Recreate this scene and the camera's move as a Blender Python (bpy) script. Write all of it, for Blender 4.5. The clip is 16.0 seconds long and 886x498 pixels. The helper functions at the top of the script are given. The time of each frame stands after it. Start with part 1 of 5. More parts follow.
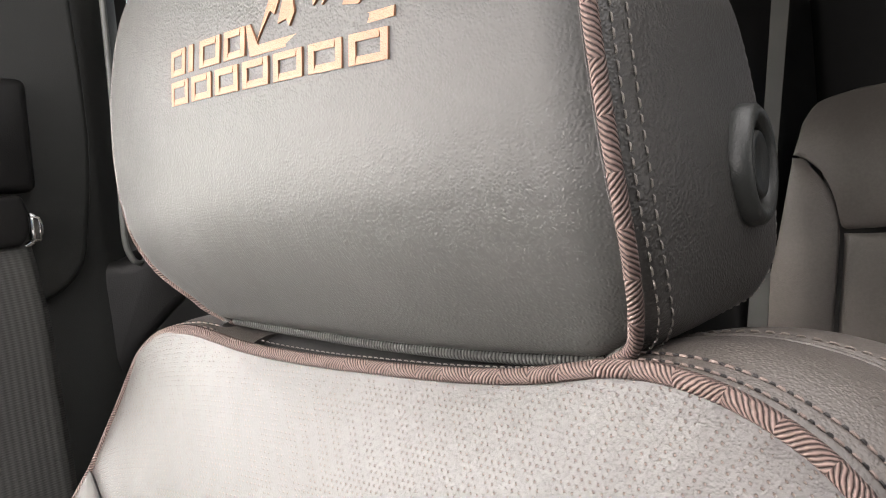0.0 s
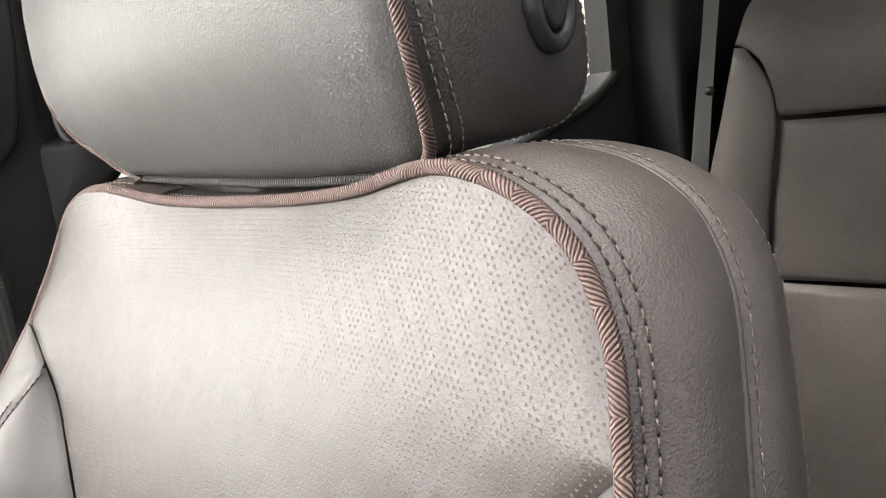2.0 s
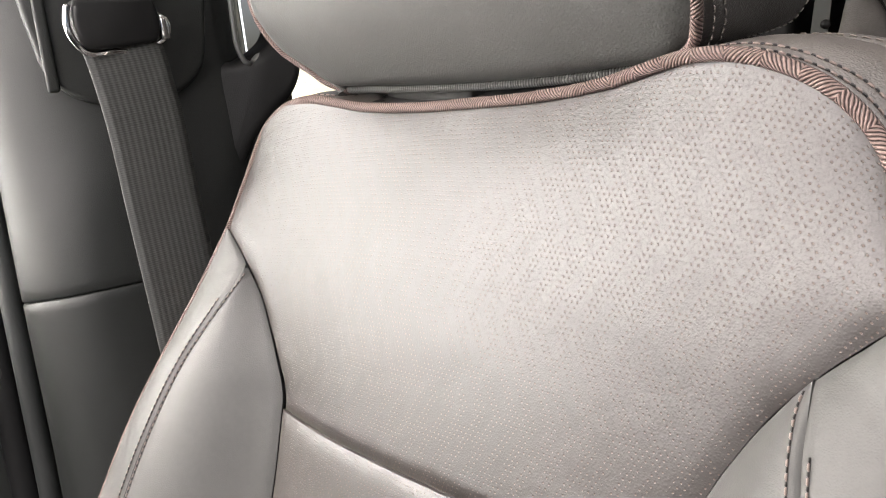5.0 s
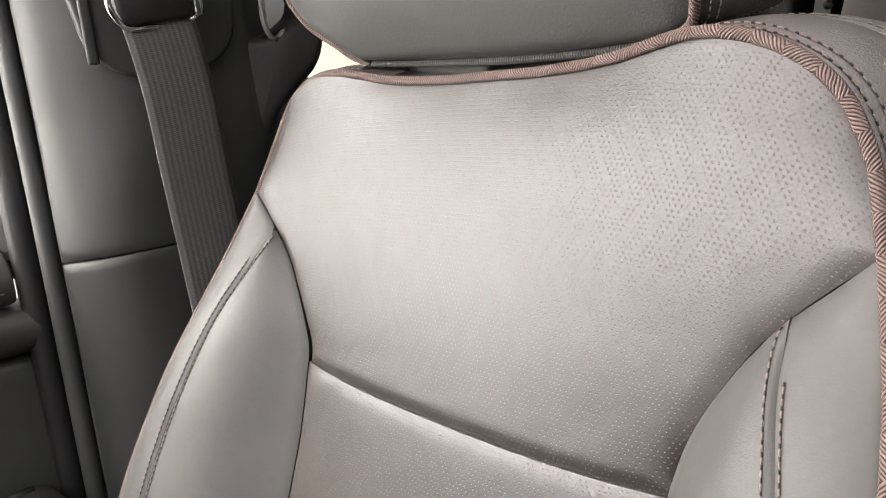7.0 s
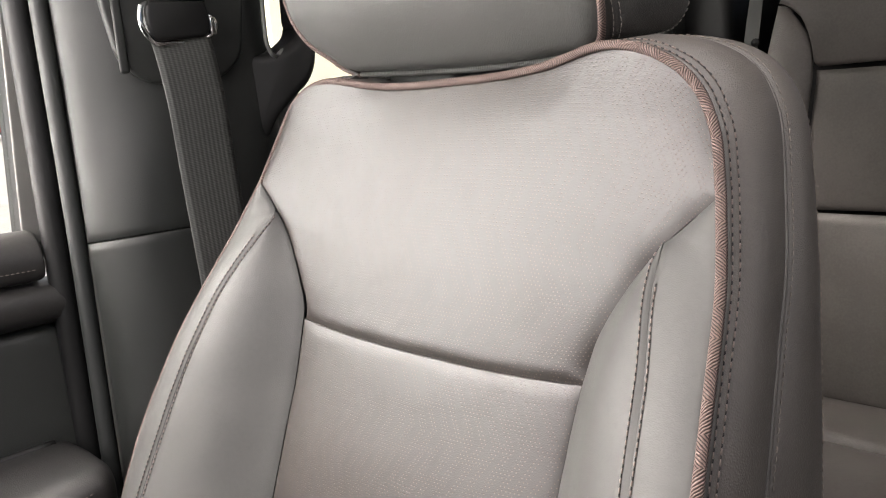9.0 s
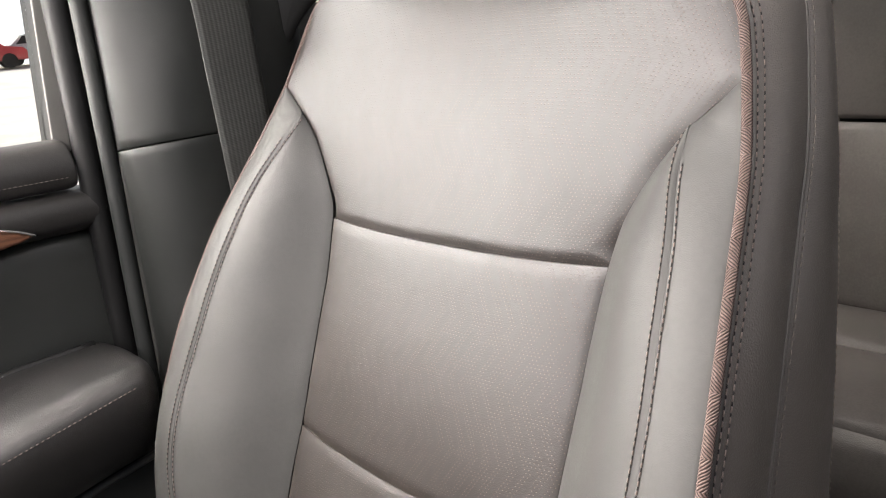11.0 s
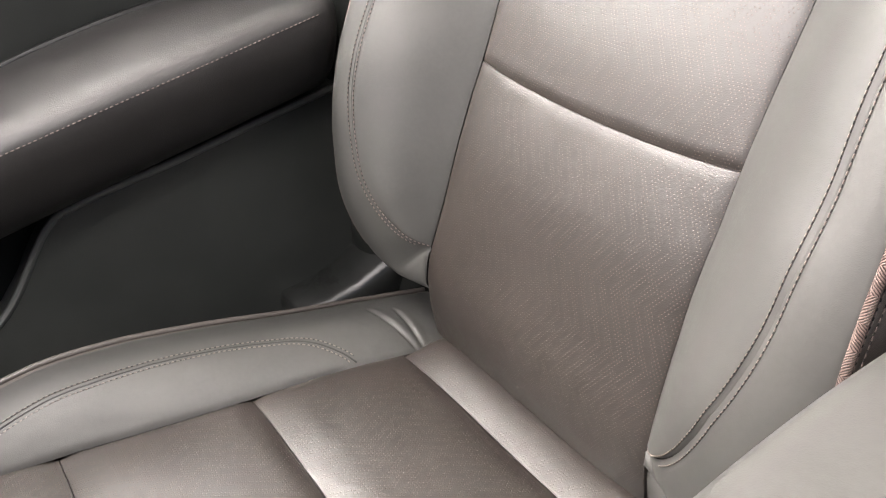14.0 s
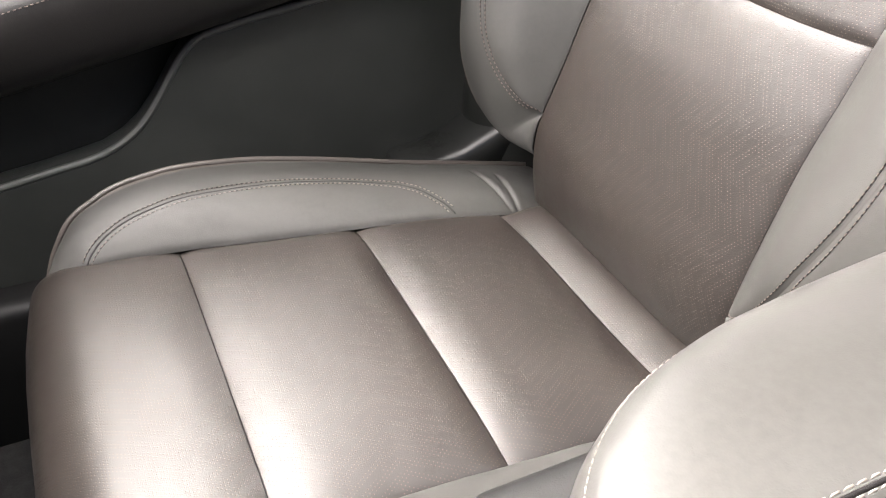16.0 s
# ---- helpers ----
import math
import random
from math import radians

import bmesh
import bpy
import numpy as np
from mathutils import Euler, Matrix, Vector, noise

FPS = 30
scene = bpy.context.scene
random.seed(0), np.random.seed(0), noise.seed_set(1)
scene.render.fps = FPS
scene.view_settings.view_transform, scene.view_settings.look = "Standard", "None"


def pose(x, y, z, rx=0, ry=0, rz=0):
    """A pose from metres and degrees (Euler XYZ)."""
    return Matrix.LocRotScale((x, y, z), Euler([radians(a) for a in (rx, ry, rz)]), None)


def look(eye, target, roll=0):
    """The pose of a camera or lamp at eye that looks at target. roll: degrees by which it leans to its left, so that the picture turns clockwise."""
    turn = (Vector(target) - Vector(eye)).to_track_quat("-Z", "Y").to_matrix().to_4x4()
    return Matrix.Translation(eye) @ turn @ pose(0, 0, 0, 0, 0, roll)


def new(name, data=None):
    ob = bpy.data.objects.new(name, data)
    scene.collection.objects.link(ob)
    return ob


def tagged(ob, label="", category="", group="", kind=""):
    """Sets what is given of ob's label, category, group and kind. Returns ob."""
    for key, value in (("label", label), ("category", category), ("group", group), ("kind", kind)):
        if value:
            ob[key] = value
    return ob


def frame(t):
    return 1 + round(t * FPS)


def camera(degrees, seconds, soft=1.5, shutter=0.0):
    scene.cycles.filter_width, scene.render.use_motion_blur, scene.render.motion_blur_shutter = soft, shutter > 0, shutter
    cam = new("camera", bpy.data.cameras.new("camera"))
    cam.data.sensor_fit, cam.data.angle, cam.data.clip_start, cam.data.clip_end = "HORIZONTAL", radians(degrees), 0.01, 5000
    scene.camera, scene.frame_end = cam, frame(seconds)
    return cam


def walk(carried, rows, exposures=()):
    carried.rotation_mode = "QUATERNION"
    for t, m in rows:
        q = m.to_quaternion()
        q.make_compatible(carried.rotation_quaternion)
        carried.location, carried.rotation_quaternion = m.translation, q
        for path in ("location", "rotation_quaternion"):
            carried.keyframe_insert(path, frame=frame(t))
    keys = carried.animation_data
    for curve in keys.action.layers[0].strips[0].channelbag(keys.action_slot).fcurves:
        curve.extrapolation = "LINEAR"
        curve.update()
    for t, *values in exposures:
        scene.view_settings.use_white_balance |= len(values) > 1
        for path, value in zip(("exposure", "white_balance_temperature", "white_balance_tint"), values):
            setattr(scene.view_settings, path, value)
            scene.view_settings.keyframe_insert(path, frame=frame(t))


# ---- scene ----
cam = camera(56.3, 16.0, soft=1.0)
PATH = [
    (0, (0.2799, -0.1599, 0.9977), (-1.09, 1.1546, 0.9206), -5.01),
    (0.5, (0.3004, -0.1535, 0.9901), (-1.0705, 1.1558, 0.8606), -5.06),
    (1, (0.3219, -0.1513, 0.9831), (-1.0485, 1.1535, 0.8117), -5.54),
    (1.5, (0.3427, -0.157, 0.9755), (-1.0179, 1.1516, 0.7602), -5.87),
    (2, (0.3539, -0.1536, 0.9592), (-1.0039, 1.1488, 0.6945), -6.21),
    (2.5, (0.3657, -0.1767, 0.9579), (-0.9965, 1.1061, 0.6285), -6.46),
    (3, (0.3705, -0.1871, 0.9516), (-1.0099, 1.0636, 0.5774), -6.4),
    (3.5, (0.3581, -0.2247, 0.9509), (-1.0545, 0.9852, 0.5631), -6.19),
    (4, (0.3721, -0.2382, 0.9505), (-1.0796, 0.9274, 0.5707), -6.62),
    (4.2, (0.3554, -0.2349, 0.9501), (-1.0982, 0.9298, 0.5755), -6.58),
    (6.3, (0.3158, -0.2586, 0.9391), (-1.0801, 0.9821, 0.5895), -6.06),
    (6.5, (0.3277, -0.2601, 0.9403), (-1.0879, 0.9477, 0.5558), -6.04),
    (7, (0.3516, -0.2759, 0.9439), (-1.0858, 0.899, 0.5392), -5.92),
    (7.5, (0.3716, -0.2771, 0.9498), (-1.0845, 0.876, 0.5494), -6.73),
    (8, (0.399, -0.3264, 0.9308), (-1.012, 0.8975, 0.5831), -5.52),
    (8.2, (0.4141, -0.3407, 0.9269), (-0.9865, 0.9013, 0.6019), -4.99),
    (10.3, (0.4623, -0.3903, 0.9163), (-0.9298, 0.8426, 0.5258), -5.28),
    (10.5, (0.4605, -0.3957, 0.9084), (-0.9275, 0.8337, 0.4931), -5.37),
    (11, (0.4584, -0.4, 0.9053), (-0.9304, 0.7991, 0.4118), -5.66),
    (11.5, (0.4505, -0.4024, 0.8971), (-0.9357, 0.7534, 0.3033), -6.08),
    (12, (0.4464, -0.4201, 0.8918), (-0.9163, 0.6907, 0.1714), -6.52),
    (12.5, (0.4389, -0.4343, 0.8703), (-0.9072, 0.6172, 0.038), -6.09),
    (13, (0.4392, -0.4543, 0.8571), (-0.9027, 0.5367, -0.0522), -4.91),
    (13.5, (0.438, -0.4773, 0.8412), (-0.9026, 0.4671, -0.1185), -3.36),
    (14, (0.4435, -0.5004, 0.8297), (-0.9062, 0.3828, -0.1744), -2.14),
    (14.5, (0.4535, -0.5258, 0.8159), (-0.903, 0.2955, -0.2306), -0.94),
    (15, (0.4671, -0.5488, 0.8024), (-0.8951, 0.2339, -0.2661), 0.73),
    (15.5, (0.4806, -0.5567, 0.7855), (-0.8855, 0.1844, -0.3075), 2.29),
    (16, (0.4901, -0.554, 0.7926), (-0.8661, 0.1248, -0.3518), 2.32),
]
walk(cam, [(t, look(eye, target, roll)) for t, eye, target, roll in PATH], [(0, 0.36), (2.5, 0.48), (4, 0.46), (6.5, 0.33), (7, 0.25), (8, 0.22), (10.5, 0.25), (12.5, 0.52), (14.5, 0.86), (16, 0.97)])

# ---------------------------------------------------------------- light
world = bpy.data.worlds.new("overcast_sky")
scene.world = world
world.use_nodes = True
wn = world.node_tree.nodes
sky = wn.new("ShaderNodeTexSky")
sky.sky_type = "NISHITA"
sky.sun_disc = False
sky.sun_elevation, sky.sun_rotation = radians(52), radians(227)
sky.air_density, sky.dust_density, sky.ozone_density = 0.7, 9.0, 0.3
wn["Background"].inputs["Strength"].default_value = 0.12
world.node_tree.links.new(sky.outputs["Color"], wn["Background"].inputs["Color"])

sun = new("sun", bpy.data.lights.new("sun", "SUN"))
sun.data.energy, sun.data.angle, sun.data.color = 3.4, radians(40), (1.0, 0.935, 0.905)
sun.matrix_world = look((0, 0, 0), (0.45, 0.42, -0.79))


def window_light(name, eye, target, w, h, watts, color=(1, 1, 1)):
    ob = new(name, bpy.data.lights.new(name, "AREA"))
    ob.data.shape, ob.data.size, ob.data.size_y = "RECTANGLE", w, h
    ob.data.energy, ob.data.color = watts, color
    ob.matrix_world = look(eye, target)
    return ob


window_light("windscreen_daylight", (-0.04, -0.80, 1.22), (-0.04, -0.32, 0.52), 0.86, 0.86, 14.5, (1.0, 0.93, 0.905))
window_light("side_window_daylight", (-0.53, -0.61, 1.045), (0.45, -0.55, 0.80), 0.76, 0.45, 15.0, (1.0, 0.925, 0.895))
# added overhead lamp in an unseen roof opening, brightens upward faces
window_light("overhead_fill_light", (0.40, 0.02, 1.352), (0.40, 0.02, 0.5), 0.64, 0.52, 2.3, (1.0, 0.95, 0.93))
window_light("driver_window_daylight", (1.22, -0.45, 1.10), (0.2, -0.1, 0.6), 0.8, 0.40, 0.05, (1.0, 0.93, 0.89))
window_light("rear_window_daylight", (1.24, 0.70, 1.12), (0.35, 1.2, 0.9), 0.75, 0.32, 1.9, (1.0, 0.94, 0.90))


# ---------------------------------------------------------------- materials
def nodes_of(name):
    m = bpy.data.materials.new(name)
    m.use_nodes = True
    nt = m.node_tree
    return m, nt, nt.nodes["Principled BSDF"]


class G:
    """Small helper to wire shader nodes."""

    def __init__(self, nt):
        self.nt = nt

    def n(self, kind):
        return self.nt.nodes.new(kind)

    def put(self, sock, v):
        if isinstance(v, (int, float, tuple)):
            sock.default_value = v
        else:
            self.nt.links.new(v, sock)

    def math(self, op, a, b=0.0, c=0.0):
        nd = self.n("ShaderNodeMath")
        nd.operation = op
        for s, v in zip(nd.inputs, (a, b, c)):
            self.put(s, v)
        return nd.outputs[0]

    def mix(self, f, a, b):
        nd = self.n("ShaderNodeMix")
        nd.data_type = "RGBA"
        self.put(nd.inputs[0], f)
        self.put(nd.inputs[6], a)
        self.put(nd.inputs[7], b)
        return nd.outputs[2]

    def noise(self, co, scale, detail=3.0, rough=0.55):
        nd = self.n("ShaderNodeTexNoise")
        self.put(nd.inputs["Vector"], co)
        nd.inputs["Scale"].default_value = scale
        nd.inputs["Detail"].default_value = detail
        nd.inputs["Roughness"].default_value = rough
        return nd.outputs[0]

    def voronoi(self, co, scale, feature="F1"):
        nd = self.n("ShaderNodeTexVoronoi")
        nd.feature = feature
        self.put(nd.inputs["Vector"], co)
        nd.inputs["Scale"].default_value = scale
        return nd.outputs["Distance"]

    def range(self, v, a, b, c=0.0, d=1.0):
        nd = self.n("ShaderNodeMapRange")
        nd.interpolation_type = "SMOOTHSTEP"
        for s, x in zip(nd.inputs, (v, a, b, c, d)):
            self.put(s, x)
        return nd.outputs[0]

    def bump(self, h, dist, strength=1.0, normal=None):
        nd = self.n("ShaderNodeBump")
        nd.inputs["Strength"].default_value = strength
        nd.inputs["Distance"].default_value = dist
        self.put(nd.inputs["Height"], h)
        if normal is not None:
            self.put(nd.inputs["Normal"], normal)
        return nd.outputs[0]

    def coords(self):
        return self.n("ShaderNodeTexCoord").outputs["Object"]

    def uv(self):
        sep = self.n("ShaderNodeSeparateXYZ")
        self.nt.links.new(self.n("ShaderNodeTexCoord").outputs["UV"], sep.inputs[0])
        return sep.outputs[0], sep.outputs[1]


def c4(c):
    return (c[0], c[1], c[2], 1.0)


def leather(name, dark, light, rough=0.42, grain=620.0, depth=0.00032, holes=None, spec=0.5, coat=0.0):
    """Pebbled leather. holes: None, or the colour of the backing that shows through the perforation."""
    m, nt, p = nodes_of(name)
    g = G(nt)
    co = g.coords()
    big = g.noise(co, 9.0, 4.0)
    fine = g.noise(co, 240.0, 3.0)
    tone = g.range(g.math("ADD", g.math("MULTIPLY", big, 0.65), g.math("MULTIPLY", fine, 0.35)), 0.32, 0.68)
    col = g.mix(tone, c4(dark), c4(light))
    warp = g.n("ShaderNodeVectorMath")
    warp.operation = "MULTIPLY_ADD"
    nz = g.n("ShaderNodeTexNoise")
    nt.links.new(co, nz.inputs["Vector"])
    nz.inputs["Scale"].default_value = 160.0
    nt.links.new(nz.outputs["Color"], warp.inputs[0])
    warp.inputs[1].default_value = (0.0022, 0.0022, 0.0022)
    nt.links.new(co, warp.inputs[2])
    pebble = g.range(g.voronoi(warp.outputs[0], grain, "F1"), 0.05, 0.75, 1.0, 0.0)
    crease = g.range(g.voronoi(warp.outputs[0], 95.0, "DISTANCE_TO_EDGE"), 0.0, 0.10)
    h = g.math("ADD", g.math("MULTIPLY", pebble, 0.55), g.math("MULTIPLY", fine, 0.45))
    h = g.math("ADD", h, g.math("MULTIPLY", crease, 0.10))
    rgh = g.math("ADD", g.math("MULTIPLY", fine, 0.16), g.math("ADD", g.math("MULTIPLY", big, 0.10), rough - 0.13))
    if holes:
        u, v = g.uv()
        row = g.math("DIVIDE", v, 0.00255)
        odd = g.math("MULTIPLY", g.math("FLOOR", row), 0.5)
        col_i = g.math("ADD", g.math("DIVIDE", u, 0.0033), odd)
        fx = g.math("MULTIPLY", g.math("SUBTRACT", g.math("FRACT", col_i), 0.5), 0.0033)
        fy = g.math("MULTIPLY", g.math("SUBTRACT", g.math("FRACT", row), 0.5), 0.00255)
        d = g.math("SQRT", g.math("ADD", g.math("MULTIPLY", fx, fx), g.math("MULTIPLY", fy, fy)))
        # chevrons of broken lines that have no holes
        fold = g.math("MULTIPLY", g.math("ABSOLUTE", g.math("SUBTRACT", g.math("FRACT", g.math("DIVIDE", v, 0.094)), 0.5)), 0.094)
        a = g.math("ADD", u, g.math("MULTIPLY", fold, 0.55))
        lane = g.math("FLOOR", g.math("DIVIDE", a, 0.0115))
        across = g.math("FRACT", g.math("DIVIDE", a, 0.0115))
        skip = g.math("FRACT", g.math("MULTIPLY", g.math("SINE", g.math("MULTIPLY", lane, 12.9898)), 43.758))
        run_on = g.math("FRACT", g.math("ADD", g.math("DIVIDE", v, 0.031), skip))
        dash = g.math("MULTIPLY", g.math("GREATER_THAN", across, 0.60), g.math("LESS_THAN", run_on, 0.80))
        r = g.math("SUBTRACT", 0.00043, g.math("MULTIPLY", dash, 0.0012))
        hole = g.range(g.math("SUBTRACT", d, r), -0.00015, 0.00015, 1.0, 0.0)
        col = g.mix(g.math("MULTIPLY", hole, 0.95), col, c4(holes))
        h = g.math("SUBTRACT", h, g.math("MULTIPLY", hole, 1.6))
        # crinkled grain where the leather is pulled over the shoulder
        sep = g.n("ShaderNodeSeparateXYZ")
        nt.links.new(co, sep.inputs[0])
        mp = g.n("ShaderNodeMapping")
        nt.links.new(co, mp.inputs["Vector"])
        mp.inputs["Scale"].default_value = (1.0, 1.0, 2.2)
        pull = g.math("MULTIPLY", g.math("MULTIPLY", g.range(sep.outputs[2], 0.872, 0.930), g.range(sep.outputs[0], -0.05, 0.08, 0.25, 1.0)), g.range(g.noise(co, 11.0, 2.0), 0.38, 0.60, 0.35, 1.0))
        h = g.math("ADD", h, g.math("MULTIPLY", g.math("MULTIPLY", g.noise(mp.outputs[0], 330.0, 3.0), pull), 3.5))
        rgh = g.math("ADD", rgh, g.math("MULTIPLY", hole, 0.4))
    g.put(p.inputs["Base Color"], col)
    g.put(p.inputs["Roughness"], rgh)
    if holes:
        g.put(p.inputs["Specular IOR Level"], g.math("MULTIPLY", g.math("SUBTRACT", 1.0, g.math("MULTIPLY", hole, 1.0)), spec))
        p.inputs["IOR"].default_value = 1.5
    else:
        p.inputs["Specular IOR Level"].default_value = spec
    p.inputs["Coat Weight"].default_value = coat
    p.inputs["Coat Roughness"].default_value = 0.35
    g.put(p.inputs["Normal"], g.bump(h, depth))
    return m


def plastic(name, dark, light, rough=0.5, grain=900.0, depth=0.00012, spec=0.5, metal=0.0):
    m, nt, p = nodes_of(name)
    g = G(nt)
    co = g.coords()
    big, fine = g.noise(co, 7.0, 5.0), g.noise(co, grain, 2.0)
    g.put(p.inputs["Base Color"], g.mix(g.range(big, 0.3, 0.7), c4(dark), c4(light)))
    g.put(p.inputs["Roughness"], g.math("ADD", g.math("MULTIPLY", big, 0.14), g.math("ADD", g.math("MULTIPLY", fine, 0.08), rough - 0.11)))
    p.inputs["Specular IOR Level"].default_value = spec
    p.inputs["Metallic"].default_value = metal
    g.put(p.inputs["Normal"], g.bump(fine, depth))
    return m


def woven_cord(name, dark, light, slant=0.75):
    m, nt, p = nodes_of(name)
    g = G(nt)
    u, v = g.uv()
    seg = g.math("FLOOR", g.math("DIVIDE", u, 0.0155))
    odd = g.math("SUBTRACT", g.math("MULTIPLY", g.math("MODULO", seg, 2.0), 2.0), 1.0)
    lean = g.math("MULTIPLY", g.math("MULTIPLY", v, odd), slant)
    wob = g.math("MULTIPLY", g.noise(g.coords(), 130.0, 2.0), 0.0022)
    ph = g.math("FRACT", g.math("DIVIDE", g.math("ADD", g.math("ADD", u, wob), lean), 0.0018))
    strand = g.math("SINE", g.math("MULTIPLY", ph, 3.14159))
    nz = g.noise(g.coords(), 700.0, 2.0)
    f = g.range(g.math("ADD", strand, g.math("MULTIPLY", g.math("SUBTRACT", nz, 0.5), 0.7)), 0.25, 0.95)
    g.put(p.inputs["Base Color"], g.mix(f, c4(dark), c4(light)))
    p.inputs["Roughness"].default_value = 0.62
    p.inputs["Specular IOR Level"].default_value = 0.35
    g.put(p.inputs["Normal"], g.bump(strand, 0.0005))
    return m


def webbing(name):
    m, nt, p = nodes_of(name)
    g = G(nt)
    u, v = g.uv()
    rib = g.math("SINE", g.math("MULTIPLY", u, 6.28318 / 0.0045))
    weft = g.math("SINE", g.math("MULTIPLY", v, 6.28318 / 0.0016))
    nz = g.noise(g.coords(), 30.0, 4.0)
    h = g.math("ADD", g.math("MULTIPLY", rib, 0.6), g.math("MULTIPLY", weft, 0.4))
    col = g.mix(g.range(g.math("ADD", h, g.math("MULTIPLY", nz, 0.8)), -0.6, 1.4), (0.056, 0.057, 0.054, 1), (0.080, 0.081, 0.077, 1))
    g.put(p.inputs["Base Color"], col)
    p.inputs["Roughness"].default_value = 0.55
    g.put(p.inputs["Normal"], g.bump(h, 0.00015))
    return m


def wood(name):
    m, nt, p = nodes_of(name)
    g = G(nt)
    mp = g.n("ShaderNodeMapping")
    nt.links.new(g.coords(), mp.inputs["Vector"])
    mp.inputs["Scale"].default_value = (60, 9, 90)
    nz = g.noise(mp.outputs[0], 1.6, 8.0, 0.7)
    g.put(p.inputs["Base Color"], g.mix(g.range(nz, 0.35, 0.65), (0.035, 0.014, 0.008, 1), (0.20, 0.085, 0.045, 1)))
    p.inputs["Roughness"].default_value = 0.38
    g.put(p.inputs["Normal"], g.bump(nz, 0.0004))
    return m


def thread(name, color):
    m, nt, p = nodes_of(name)
    g = G(nt)
    nz = g.noise(g.coords(), 1500.0, 2.0)
    g.put(p.inputs["Base Color"], g.mix(nz, c4([c * 0.7 for c in color]), c4(color)))
    p.inputs["Roughness"].default_value = 0.5
    g.put(p.inputs["Normal"], g.bump(nz, 0.0003))
    return m


def plain_glass(name):
    m, nt, p = nodes_of(name)
    p.inputs["Base Color"].default_value = (0.92, 0.95, 0.93, 1)
    p.inputs["Transmission Weight"].default_value = 1.0
    p.inputs["Roughness"].default_value = 0.0
    p.inputs["IOR"].default_value = 1.02
    return m


def rough_ground(name, dark, light, scale):
    m, nt, p = nodes_of(name)
    g = G(nt)
    co = g.coords()
    f = g.math("ADD", g.math("MULTIPLY", g.noise(co, scale, 6.0), 0.6), g.math("MULTIPLY", g.noise(co, scale * 14, 3.0), 0.4))
    g.put(p.inputs["Base Color"], g.mix(g.range(f, 0.35, 0.65), c4(dark), c4(light)))
    p.inputs["Roughness"].default_value = 0.9
    g.put(p.inputs["Normal"], g.bump(f, 0.003))
    return m


LEATHER_INSERT = leather("perforated_leather", (0.0098, 0.0067, 0.0051), (0.0165, 0.0116, 0.0090), 0.47, 950, 0.00010, holes=(0.150, 0.124, 0.109), spec=0.90)
LEATHER_GREY = leather("bolster_leather", (0.0425, 0.0420, 0.0390), (0.0590, 0.0580, 0.0540), 0.60, 1100, 0.00006, spec=0.65)
LEATHER_HEAD = leather("headrest_leather", (0.035, 0.0355, 0.0330), (0.049, 0.0494, 0.0462), 0.57, 820, 0.00021, spec=0.7)
LEATHER_SIDE = leather("side_leather", (0.069, 0.0592, 0.0518), (0.095, 0.082, 0.0722), 0.46, 850, 0.00024, spec=1.0)
LEATHER_HEADSIDE = leather("headrest_side_leather", (0.033, 0.0310, 0.0285), (0.047, 0.0440, 0.0405), 0.46, 850, 0.00030, spec=0.8)
LEATHER_DOOR = leather("door_leather", (0.021, 0.0200, 0.0192), (0.031, 0.0295, 0.0285), 0.46, 700, 0.00014, spec=0.5)
LEATHER_CONSOLE = leather("console_leather", (0.056, 0.055, 0.052), (0.076, 0.075, 0.071), 0.42, 900, 0.00004, spec=0.6)
LEATHER_REAR = leather("rear_leather", (0.088, 0.078, 0.071), (0.122, 0.109, 0.100), 0.45, 560, 0.00025)
FOAM = plastic("seat_backing", (0.02, 0.02, 0.02), (0.035, 0.034, 0.033), 0.8)
CORD = woven_cord("woven_brown_cord", (0.040, 0.028, 0.025), (0.175, 0.122, 0.108))
CORD_DARK = woven_cord("ribbed_grey_cord", (0.012, 0.0122, 0.0115), (0.045, 0.046, 0.043), 0.0)
THREAD = thread("pale_thread", (0.27, 0.243, 0.220))
THREAD_TAUPE = thread("taupe_thread", (0.22, 0.17, 0.15))
THREAD_COPPER = thread("copper_thread", (0.37, 0.185, 0.102))
THREAD_BEIGE = thread("beige_thread", (0.20, 0.170, 0.147))
NEEDLE = thread("needle_hole", (0.012, 0.010, 0.010))
PILLAR = plastic("pillar_plastic", (0.014, 0.0152, 0.014), (0.021, 0.0225, 0.021), 0.50, 1200, spec=0.40)
DARK_PLASTIC = plastic("dark_plastic", (0.006, 0.006, 0.006), (0.012, 0.012, 0.012), 0.48, 1000, spec=0.4)
PALE_EDGE = plastic("pale_edge_plastic", (0.125, 0.130, 0.124), (0.155, 0.160, 0.153), 0.38, 900)
POCKET_PLASTIC = plastic("pocket_plastic", (0.042, 0.045, 0.042), (0.058, 0.061, 0.057), 0.40, 1100, 0.0002)
DOOR_PLASTIC = plastic("door_plastic", (0.020, 0.0215, 0.020), (0.030, 0.032, 0.030), 0.38, 1100, 0.0002)
SEAL = plastic("rubber_seal", (0.025, 0.027, 0.026), (0.04, 0.042, 0.04), 0.55, 800)
CHROME = plastic("chrome", (0.75, 0.76, 0.77), (0.85, 0.85, 0.86), 0.13, 50, 0.00002, metal=1.0)
SILVER = plastic("satin_trim", (0.018, 0.019, 0.018), (0.030, 0.031, 0.030), 0.30, 900)
SUNLIT_TRIM = plastic("sunlit_frame", (0.17, 0.165, 0.155), (0.22, 0.215, 0.20), 0.5, 900)
WEBBING = webbing("belt_webbing")
WOOD = wood("open_pore_wood")
GLASS = plain_glass("window_glass")
